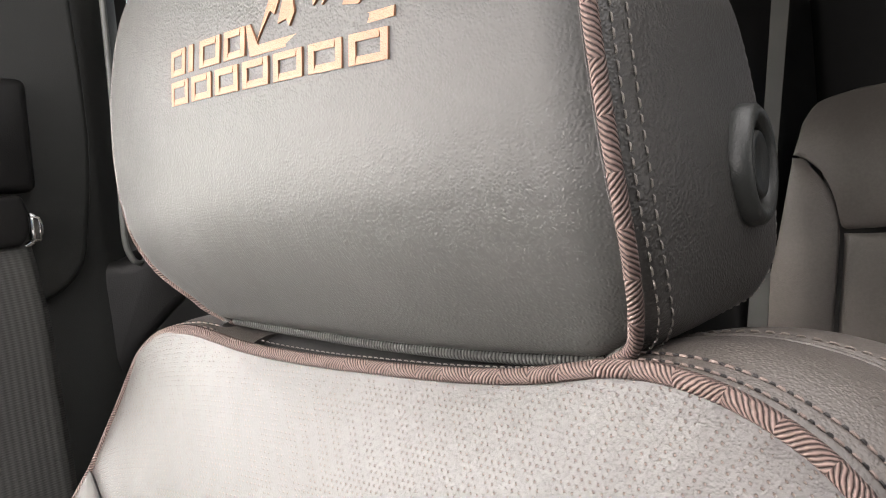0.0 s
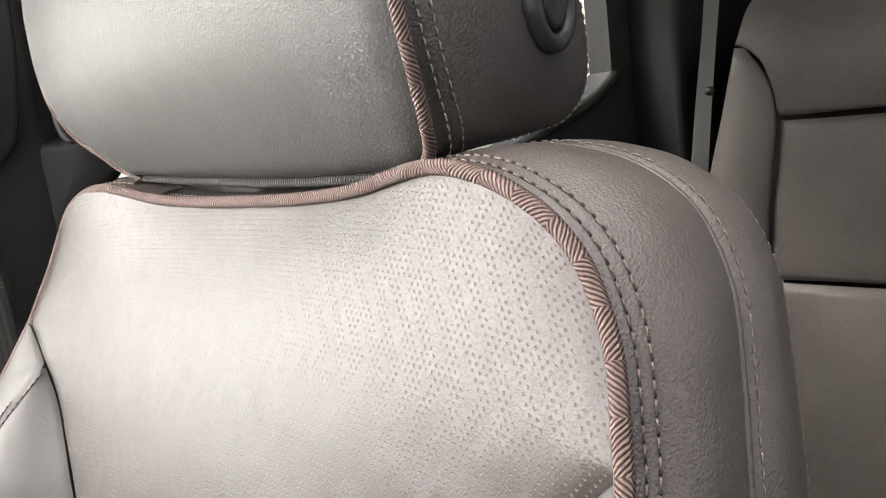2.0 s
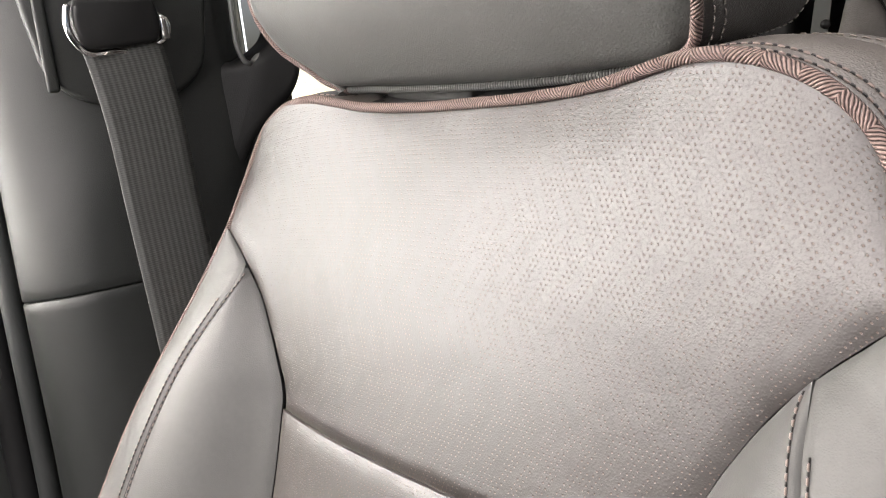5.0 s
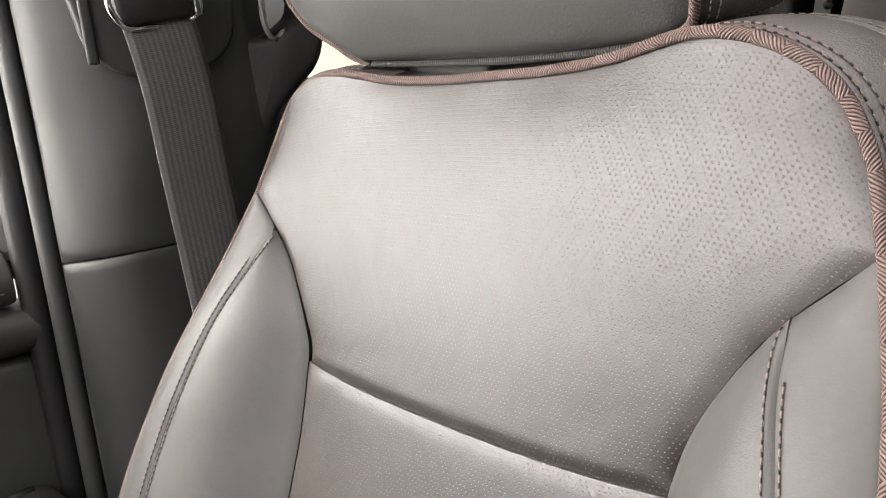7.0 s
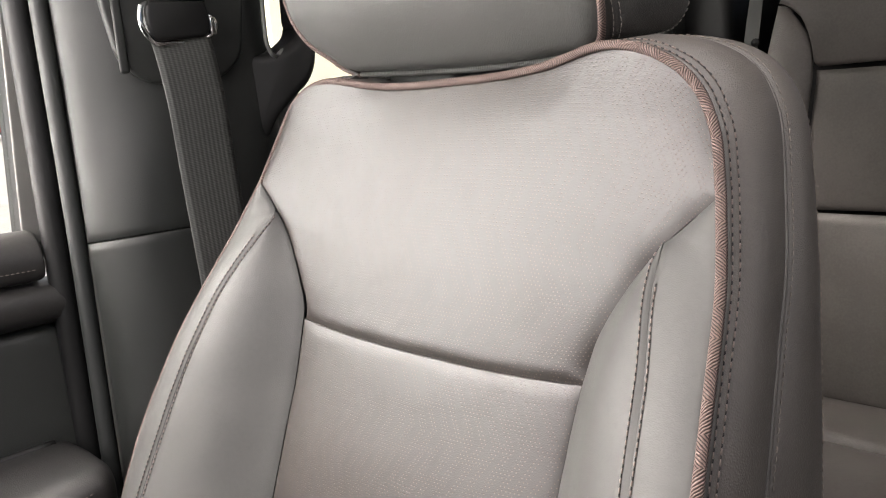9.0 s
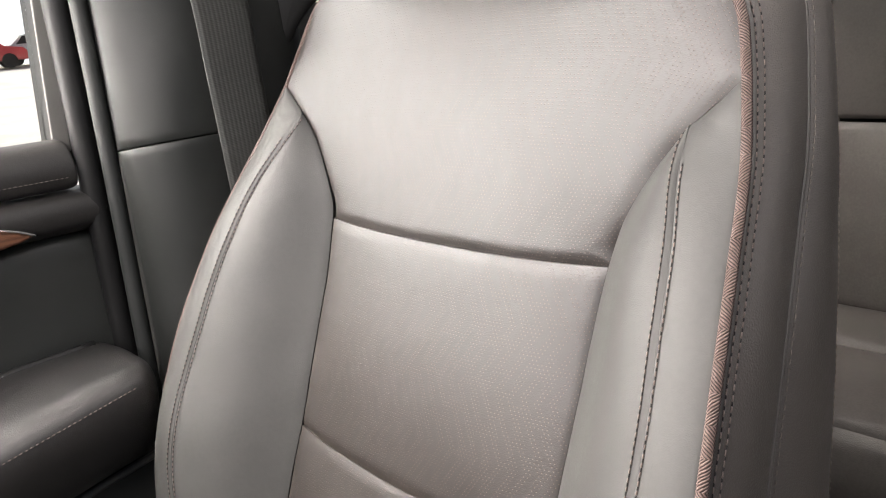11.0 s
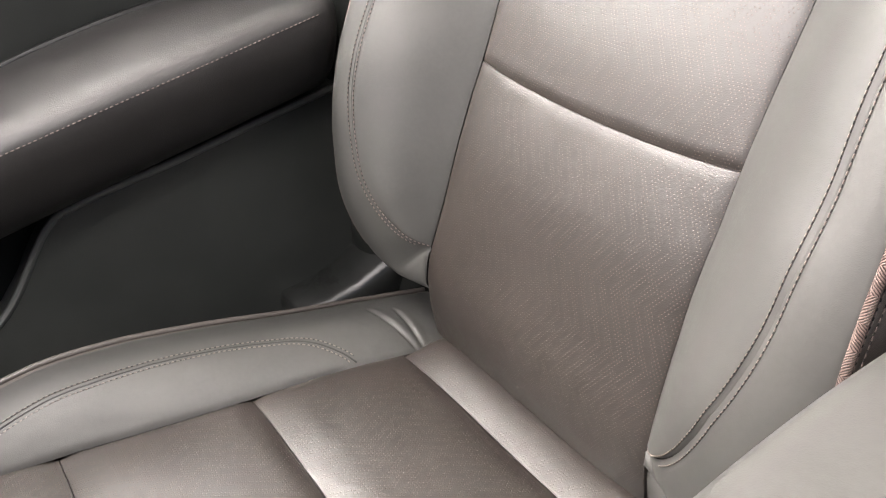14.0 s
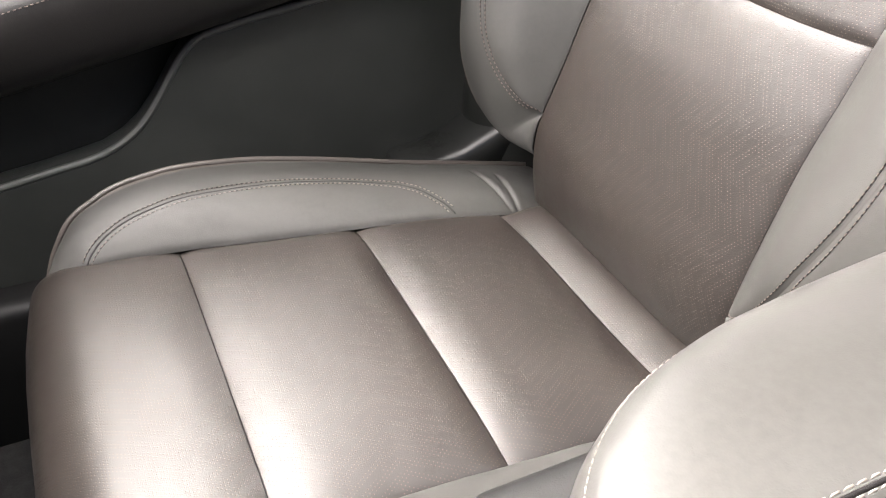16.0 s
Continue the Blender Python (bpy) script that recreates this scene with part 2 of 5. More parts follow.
CARPET = rough_ground("carpet", (0.012, 0.012, 0.012), (0.03, 0.03, 0.03), 60)
HEADLINER = rough_ground("headliner", (0.42, 0.405, 0.38), (0.50, 0.48, 0.455), 60)
CONCRETE = rough_ground("pale_concrete", (0.50, 0.49, 0.46), (0.66, 0.65, 0.62), 0.6)


# ---------------------------------------------------------------- mesh helpers
def table(keys):
    """A smooth function through rows of (t, a, b, ...), t rising."""
    k = np.array(keys, float)
    t, v = k[:, 0], k[:, 1:]
    m = np.gradient(v, t, axis=0)

    def f(x):
        x = np.clip(np.asarray(x, float), t[0], t[-1])
        i = np.clip(np.searchsorted(t, x) - 1, 0, len(t) - 2)
        h = (t[i + 1] - t[i])[..., None]
        s = (x - t[i])[..., None] / h
        return ((2 * s**3 - 3 * s**2 + 1) * v[i] + (s**3 - 2 * s**2 + s) * h * m[i]
                + (-2 * s**3 + 3 * s**2) * v[i + 1] + (s**3 - s**2) * h * m[i + 1])
    return f


def along(points, n):
    """n points evenly along a smooth line through the given ones."""
    p = np.array(points, float)
    d = np.r_[0, np.cumsum(np.linalg.norm(np.diff(p, axis=0), axis=1))]
    f = table(np.c_[d, p])
    fine = f(np.linspace(0, d[-1], 400))
    e = np.r_[0, np.cumsum(np.linalg.norm(np.diff(fine, axis=0), axis=1))]
    s = np.linspace(0, e[-1], n)
    return np.stack([np.interp(s, e, fine[:, i]) for i in range(p.shape[1])], 1)


def attach(ob, parent):
    """Parents ob, which is built in world places."""
    ob.parent = parent
    if parent.parent is None:
        ob.matrix_parent_inverse = Matrix.Translation(-parent.location)


def mesh_object(name, verts, faces, material, parent=None, label="", uv=None, smooth=True):
    me = bpy.data.meshes.new(name)
    me.from_pydata([tuple(v) for v in np.asarray(verts).tolist()], [], faces)
    if smooth:
        me.polygons.foreach_set("use_smooth", [True] * len(me.polygons))
    if uv is not None:
        layer = me.uv_layers.new(name="UVMap")
        idx = np.empty(len(me.loops), int)
        me.loops.foreach_get("vertex_index", idx)
        layer.data.foreach_set("uv", np.asarray(uv, np.float32)[idx].ravel())
    me.materials.append(material)
    me.update()
    ob = new(name, me)
    if parent is not None:
        attach(ob, parent)
    if label:
        tagged(ob, label)
    return ob


def part(name, bm, material, parent, label="", smooth=True):
    me = bpy.data.meshes.new(name)
    bmesh.ops.recalc_face_normals(bm, faces=bm.faces)
    bm.to_mesh(me)
    bm.free()
    if smooth:
        me.polygons.foreach_set("use_smooth", [True] * len(me.polygons))
    me.materials.append(material)
    ob = new(name, me)
    if parent is not None:
        attach(ob, parent)
    if label:
        tagged(ob, label)
    return ob


def thing(name, label, category, at=(0, 0, 0), group="", kind=""):
    ob = new(name)
    ob.location = at
    ob.empty_display_size = 0.05
    return tagged(ob, label, category, group, kind)


def normals(P):
    du = np.gradient(P, axis=1)
    dv = np.gradient(P, axis=0)
    n = np.cross(du, dv)
    return n / np.maximum(np.linalg.norm(n, axis=2, keepdims=True), 1e-9)


def lengths(P, axis):
    d = np.linalg.norm(np.diff(P, axis=axis), axis=2)
    pad = [(0, 0), (0, 0)]
    pad[axis] = (1, 0)
    return np.pad(np.cumsum(d, axis=axis), pad)


def puffed(P, toward, edges="lrbt", groove=0.006, width=0.014, wave=0.0, shallow=False, roll=None):
    """Rolls the edges of a grid of points inwards; toward: the side that its face looks to."""
    n = normals(P)
    wide = np.linalg.norm(P[:, -1] - P[:, 0], axis=1)
    good = np.where(wide > 0.012)[0]
    if len(good):
        for r in range(len(P)):
            if wide[r] <= 0.012:
                n[r] = n[good[np.argmin(np.abs(good - r))]]
    if np.sum(n * np.array(toward)) < 0:
        n = -n
    lu, lv = lengths(P, 1), lengths(P, 0)
    dist = {"l": lu, "r": lu[:, -1:] - lu, "b": lv, "t": lv[-1:, :] - lv}
    drop = np.zeros(P.shape[:2])
    for e in edges:
        g = min(groove, 0.004) if shallow and e in "lr" else groove
        wd = width
        if roll and e in roll:
            g, wd = roll[e][:2]
            if len(roll[e]) > 2:
                g = g * np.clip(1.1 - np.linspace(0, 2.4, len(P)), roll[e][2], 1)[:, None]
        if e in "lr":
            g = g * np.clip(wide / 0.025, 0, 1)[:, None]
        drop = np.maximum(drop, g * np.clip(1 - dist[e] / wd, 0, 1) ** 2)
    if wave:
        w = np.array([[noise.noise(Vector(p) * 38) + 0.5 * noise.noise(Vector(p) * 90) for p in r] for r in P.tolist()])
        drop = drop + w * wave
    return P - n * drop[..., None], n


def panel(name, P, toward, material, parent, label="", edges="lrbt", groove=0.006, width=0.014, skirt=0.012, wave=0.0, shallow=False, flare=0.0, roll=None):
    """A stuffed panel from a grid of points, its edges rolled in and turned under."""
    Q, n = puffed(P, toward, edges, groove, width, wave, shallow, roll)
    lu, lv = lengths(Q, 1), lengths(Q, 0)
    mid = lu.shape[1] // 2
    uv = np.stack([lu - lu[:, mid:mid + 1], lv], 2)
    nv, nu = Q.shape[:2]
    verts, uvs = Q.reshape(-1, 3), uv.reshape(-1, 2)
    idx = np.arange(nv * nu).reshape(nv, nu)
    faces = np.stack([idx[:-1, :-1], idx[:-1, 1:], idx[1:, 1:], idx[1:, :-1]], 2).reshape(-1, 4).tolist()
    ring = np.r_[idx[0, :], idx[1:, -1], idx[-1, -2::-1], idx[-2:0:-1, 0]]
    if skirt:
        base = len(verts)
        nn = n.reshape(-1, 3)
        out = np.zeros_like(Q)
        out[:, 0] += Q[:, 0] - Q[:, 1]
        out[:, -1] += Q[:, -1] - Q[:, -2]
        out[0] += Q[0] - Q[1]
        out[-1] += Q[-1] - Q[-2]
        out = out.reshape(-1, 3)
        out /= np.maximum(np.linalg.norm(out, axis=1, keepdims=True), 1e-6)
        verts = np.r_[verts, verts[ring] - nn[ring] * skirt + out[ring] * flare]
        uvs = np.r_[uvs, uvs[ring]]
        k = len(ring)
        faces += [[int(ring[i]), int(ring[(i + 1) % k]), base + (i + 1) % k, base + i] for i in range(k)]
    ob = mesh_object(name, verts, faces, material, parent, label, uvs)
    bm = bmesh.new()
    bm.from_mesh(ob.data)
    bmesh.ops.recalc_face_normals(bm, faces=bm.faces)
    c = sum((f.normal.dot(Vector(toward)) * f.calc_area() for f in list(bm.faces)[:(nv - 1) * (nu - 1)]))
    if c < 0:
        bmesh.ops.reverse_faces(bm, faces=bm.faces)
    edge = set(ring.tolist())
    for e in bm.edges:
        if e.verts[0].index in edge and e.verts[1].index in edge:
            e.smooth = False
    bm.to_mesh(ob.data)
    bm.free()
    return ob, Q, n


def inset(Q, n, edge, dist, lift=0.0):
    """The line at that distance from one edge of a panel, and its normals."""
    A, N = (Q, n) if edge in "lr" else (Q.transpose(1, 0, 2), n.transpose(1, 0, 2))
    if edge in "rt":
        A, N = A[:, ::-1], N[:, ::-1]
    L = lengths(A, 1)
    out, nn = [], []
    for r in range(len(A)):
        d = min(dist, L[r, -1] * 0.5)
        out.append([np.interp(d, L[r], A[r, :, i]) for i in range(3)])
        nn.append([np.interp(d, L[r], N[r, :, i]) for i in range(3)])
    out, nn = np.array(out), np.array(nn)
    return out + nn * lift, nn


def tube(name, line, r, material, parent, label="", sides=10, n=None):
    line = along(line, n or max(24, int(np.sum(np.linalg.norm(np.diff(np.array(line), axis=0), axis=1)) / 0.004)))
    t = np.gradient(line, axis=0)
    t /= np.linalg.norm(t, axis=1, keepdims=True)
    up = np.array([0.03, 0.9, 0.3])
    a = np.cross(t, up)
    a /= np.linalg.norm(a, axis=1, keepdims=True)
    b = np.cross(t, a)
    ang = np.linspace(0, 2 * np.pi, sides + 1)
    V = line[:, None] + r * (np.cos(ang)[None, :, None] * a[:, None] + np.sin(ang)[None, :, None] * b[:, None])
    s = np.r_[0, np.cumsum(np.linalg.norm(np.diff(line, axis=0), axis=1))]
    uv = np.stack(np.broadcast_arrays(s[:, None], (ang * r)[None, :]), 2).reshape(-1, 2)
    nv, nu = V.shape[:2]
    idx = np.arange(nv * nu).reshape(nv, nu)
    faces = np.stack([idx[:-1, :-1], idx[:-1, 1:], idx[1:, 1:], idx[1:, :-1]], 2).reshape(-1, 4).tolist()
    faces += [idx[0, ::-1].tolist(), idx[-1, :].tolist()]
    return mesh_object(name, V.reshape(-1, 3), faces, material, parent, label, uv)


def stitches(lines, material, parent, name="topstitching", label="", pitch=0.0055, length=0.0038, r=0.00055, slant=0.0, phase=0.0):
    """Rows of single stitches on (line, normals) pairs, sunk at both ends."""
    verts, faces = [], []
    for line, nn in lines:
        line, nn = np.asarray(line), np.asarray(nn)
        d = np.r_[0, np.cumsum(np.linalg.norm(np.diff(line, axis=0), axis=1))]
        for s in np.arange(pitch * (1 + phase), d[-1] - pitch, pitch):
            L = length * random.uniform(0.9, 1.1)
            pts = [np.array([np.interp(s + q * L, d, line[:, i]) for i in range(3)]) for q in (-0.5, -0.3, 0.3, 0.5)]
            nv = np.array([np.interp(s, d, nn[:, i]) for i in range(3)])
            nv /= np.linalg.norm(nv)
            t = pts[3] - pts[0]
            t /= max(np.linalg.norm(t), 1e-9)
            side = np.cross(nv, t)
            base = len(verts)
            for q, (w, h) in enumerate(((0.35, -0.7), (1, 0.55), (1, 0.55), (0.35, -0.7))):
                c = pts[q] + nv * r * h + side * slant * (q - 1.5)
                for ca, sa in ((1, 0), (0.5, 0.87), (-0.5, 0.87), (-1, 0), (-0.5, -0.87), (0.5, -0.87)):
                    verts.append(c + r * w * (side * ca + nv * sa))
            for q in range(3):
                for j in range(6):
                    a, b = base + q * 6 + j, base + q * 6 + (j + 1) % 6
                    faces.append([a, b, b + 6, a + 6])
    ob = mesh_object(name, np.array(verts), faces, material, parent, label)
    return tagged(ob, kind="stuff")


def sweep(name, section_rows, material, parent, label="", cap=True, closed=False):
    """A skin over rows of points, each row one cross-section."""
    V = np.array(section_rows, float)
    nv, nu = V.shape[:2]
    idx = np.arange(nv * nu).reshape(nv, nu)
    if closed:
        idx = np.c_[idx, idx[:, :1]]
    faces = np.stack([idx[:-1, :-1], idx[:-1, 1:], idx[1:, 1:], idx[1:, :-1]], 2).reshape(-1, 4).tolist()
    if cap:
        faces += [np.arange(nu)[::-1].tolist(), (np.arange(nu) + (nv - 1) * nu).tolist()]
    bm = bmesh.new()
    vs = [bm.verts.new(v) for v in V.reshape(-1, 3).tolist()]
    for f in faces:
        bm.faces.new([vs[i] for i in f])
    return part(name, bm, material, parent, label)


def rounded_box(lo, hi, r=0.01, seg=3):
    bm = bmesh.new()
    bmesh.ops.create_cube(bm, size=1.0)
    for v in bm.verts:
        v.co = Vector([lo[i] + (v.co[i] + 0.5) * (hi[i] - lo[i]) for i in range(3)])
    if r:
        bmesh.ops.bevel(bm, geom=list(bm.edges), offset=r, segments=seg, profile=0.5, affect="EDGES")
    return bm


def slab(outline, plane, lo, hi, r=0.0, seg=2):
    """A flat outline of (a, b) pairs, given thickness along the third axis ('x', 'y' or 'z')."""
    bm = bmesh.new()
    order = {"x": lambda a, b, c: (c, a, b), "y": lambda a, b, c: (a, c, b), "z": lambda a, b, c: (a, b, c)}[plane]
    low = [bm.verts.new(order(a, b, lo)) for a, b in outline]
    top = [bm.verts.new(order(a, b, hi)) for a, b in outline]
    bm.faces.new(low[::-1])
    bm.faces.new(top)
    k = len(outline)
    for i in range(k):
        bm.faces.new((low[i], low[(i + 1) % k], top[(i + 1) % k], top[i]))
    bmesh.ops.recalc_face_normals(bm, faces=bm.faces)
    if r:
        sharp = [e for e in bm.edges if len(e.link_faces) == 2 and e.calc_face_angle() > 0.6]
        bmesh.ops.bevel(bm, geom=sharp, offset=r, segments=seg, profile=0.5, affect="EDGES")
    return bm


# ---------------------------------------------------------------- the front seat
seat = thing("front_seat", "grey-brown perforated leather car seat with woven piping and contrast stitching", "car seat", (0, -0.3, -0.03))


# seams of the backrest, one side: height, half width, depth
INNER = table([(0.28, .150, -.122), (0.34, .150, -.132), (0.38, .150, -.131), (0.42, .147, -.120), (0.46, .145, -.108), (0.50, .144, -.096), (0.54, .144, -.081), (0.58, .143, -.065),
               (0.62, .1435, -.050), (0.66, .145, -.034), (0.70, .146, -.018), (0.74, .149, -.004), (0.76, .152, .003), (0.78, .159, .006), (0.80, .170, .010),
               (0.82, .184, .0145), (0.84, .203, .017), (0.864, .232, .021)])
STITCH = along([(.148, -.125, .396), (.166, -.143, .405), (.189, -.156, .424), (.214, -.164, .46), (.229, -.161, .50), (.238, -.154, .54), (.240, -.142, .58), (.240, -.123, .62),
                (.236, -.104, .66), (.233, -.084, .70), (.227, -.062, .74), (.219, -.036, .78), (.205, -.004, .82), (.201, .013, .838)], 90)
PIPE = along([(.150, -.129, .346), (.20, -.145, .349), (.245, -.153, .367), (.270, -.157, .391), (.281, -.160, .42), (.284, -.160, .46), (.284, -.158, .50), (.283, -.151, .54),
              (.281, -.139, .58), (.278, -.122, .62), (.274, -.104, .66), (.269, -.083, .70), (.263, -.060, .74), (.255, -.033, .78), (.246, -.005, .82), (.233, .021, .864)], 120)
TOP = along([(-.233, .021, .864), (-.221, .036, .90), (-.209, .041, .92), (-.199, .042, .93), (-.182, .043, .940), (-.160, .045, .9465), (-.138, .048, .9475), (-.115, .052, .944),
             (-.095, .055, .9405), (-.05, .058, .937), (0, .058, .9365), (.05, .058, .937), (.095, .055, .9405), (.115, .052, .944), (.138, .048, .9475), (.160, .045, .9465),
             (.182, .043, .940), (.199, .042, .93), (.209, .041, .92), (.221, .036, .90), (.233, .021, .864)], 200)


def ease(x):
    x = np.clip(x, 0, 1)
    return x * x * (3 - 2 * x)


def mirror(P):
    return np.asarray(P) * np.array([-1.0, 1.0, 1.0])


def slimmed(P):
    """The door-side bolster is a little narrower low down."""
    P = np.array(P)
    P[:, 0] *= 1 - .019 * np.clip((.64 - P[:, 2]) / .14, 0, 1)
    return P


def lowered(P):
    """The inboard stitched seam runs further down."""
    P = np.array(P)
    P[:, 2] -= .029 * np.clip((.47 - P[:, 2]) / .07, 0, 1)
    return P


def seam_y(z):
    return INNER(z)[..., 1]


# the core of the backrest behind the panels
back_rows = []
for z, w, front, rear in ((0.27, .20, -.13, .0), (0.36, .235, -.125, .03), (0.46, .262, -.12, .045), (0.58, .262, -.085, .075), (0.70, .252, -.045, .098),
                          (0.80, .236, -.005, .118), (0.88, .205, .042, .135), (0.925, .165, .066, .135), (0.938, .12, .078, .125)):
    a = np.linspace(0, 2 * np.pi, 40, endpoint=False)
    cx, sy = np.sign(np.cos(a)) * np.abs(np.cos(a)) ** 0.35, np.sign(np.sin(a)) * np.abs(np.sin(a)) ** 0.5
    back_rows.append(np.c_[w * cx, (front + 0.045 + rear) / 2 + 0.006 + (rear - front - 0.045) / 2 * sy, np.full(40, z)])
backrest = sweep("backrest", back_rows, FOAM, seat, "dark foam and back shell of the backrest", closed=True)


def insert_grid(z0, z1, nu, nv, sag0=0.0, sag1=0.0, crown=0.004, pillow=0.003):
    """The middle of the backrest between two heights, from seam to seam."""
    u = np.linspace(-1, 1, nu)
    rows = []
    for q in np.linspace(0, 1, nv):
        z = z0 + (z1 - z0) * q
        zz = z - (sag0 * (1 - q) + sag1 * q) * (1 - u ** 2)
        w = INNER(np.full(nu, z))[:, 0]
        y = seam_y(zz) - crown * (1 - u ** 4) - pillow * math.sin(math.pi * q) ** 0.8 * (1 - u ** 6)
        rows.append(np.c_[u * w, y, zz])
    return np.array(rows)


FRONT = (0, -1, 0.25)
P = insert_grid(0.285, 0.576, 90, 90, 0.0, 0.006, 0.004, 0.0030)
_, LOWQ, _n = panel("lower_insert", P, FRONT, LEATHER_INSERT, backrest, "brown perforated leather panel", flare=0.005, groove=0.0026, width=0.008, wave=0.00032, shallow=True, roll={"t": (0.0009, 0.010), "l": (0.0012, 0.007), "r": (0.0012, 0.007)})
P = insert_grid(0.5765, 0.7500, 90, 70, 0.006, 0.004, 0.005, 0.0022)
_, MIDQ, _n = panel("middle_insert", P, FRONT, LEATHER_INSERT, backrest, "brown perforated leather panel", flare=0.005, groove=0.0026, width=0.008, wave=0.00028, shallow=True, roll={"t": (0.0010, 0.010), "b": (0.0026, 0.012), "l": (0.0012, 0.007), "r": (0.0012, 0.007)})

# the upper insert lies between the cross seam, the bolster seams and the piping
nu, nv = 130, 100
u = np.linspace(-1, 1, nu)
bot = np.c_[u * 0.1500, seam_y(0.7503 - 0.004 * (1 - u ** 2)) - 0.0048 * (1 - u ** 4), 0.7503 - 0.004 * (1 - u ** 2)]
ti = [i for i in range(200) if abs(TOP[i, 0]) < 0.2065]
top = along(TOP[ti], nu)
k = [i for i in range(200) if TOP[i, 0] > 0.2060 and TOP[i, 2] < 0.925]
zz = np.linspace(0.7503, 0.864, 60)
side = np.r_[np.c_[INNER(zz)[:, 0], INNER(zz)[:, 1], zz], TOP[k][::-1]]
side = np.r_[side, top[-1:]]
d = np.r_[0, np.cumsum(np.linalg.norm(np.diff(side, axis=0), axis=1))]
q = np.linspace(0, 1, nv)
right = np.stack([np.interp(q * d[-1], d, side[:, i]) for i in range(3)], 1)
left = mirror(right)
s = (u + 1)[None, :, None] / 2
t = q[:, None, None]
P = ((1 - t) * bot[None] + t * top[None] + (1 - s) * left[:, None] + s * right[:, None]
     - ((1 - s) * (1 - t) * bot[0] + s * (1 - t) * bot[-1] + (1 - s) * t * top[0] + s * t * top[-1]))
for _ in range(1500):
    P[1:-1, 1:-1] = (P[:-2, 1:-1] + P[2:, 1:-1] + P[1:-1, :-2] + P[1:-1, 2:]) / 4
bulge = (1 - u[None, :] ** 4) * np.sin(np.pi * q[:, None]) ** 1.1
P[:, :, 1] += 0.0025 * bulge
# it turns away over the shoulder beside the inboard piping
d = lengths(P, 1)
d = d[:, -1:] - d
P[:, :, 1] -= 0.0030 * np.clip(d / .042, 0, 1) * (2 - np.clip(d / .042, 0, 1)) * np.exp(-(d / .15) ** 2) * ease((q[:, None] - .35) / .45) * ease((1 - q[:, None]) / .18)
_, UPQ, _n = panel("upper_insert", P, FRONT, LEATHER_INSERT, backrest, "brown perforated leather panel", edges="lrb", shallow=True, flare=0.001, skirt=0.009, groove=0.005, width=0.012, wave=0.00036, roll={"b": (0.0028, 0.010), "l": (0.0030, 0.014, 0.5), "r": (0.0020, 0.016, 0.7)})


def strip(a, b, nu, bulge, direction, peak=0.5):
    """Rows of points from line a to line b, swollen between them."""
    a, b = np.asarray(a), np.asarray(b)
    s = np.linspace(0, 1, nu)
    P = a[:, None] * (1 - s)[None, :, None] + b[:, None] * s[None, :, None]
    w = np.linalg.norm(b - a, axis=1)
    shape = np.sin(np.pi * s ** (math.log(0.5) / math.log(peak)))
    return P + np.asarray(direction)[None, None] * (shape[None, :] * np.minimum(bulge, w * 0.13)[:, None])[..., None]


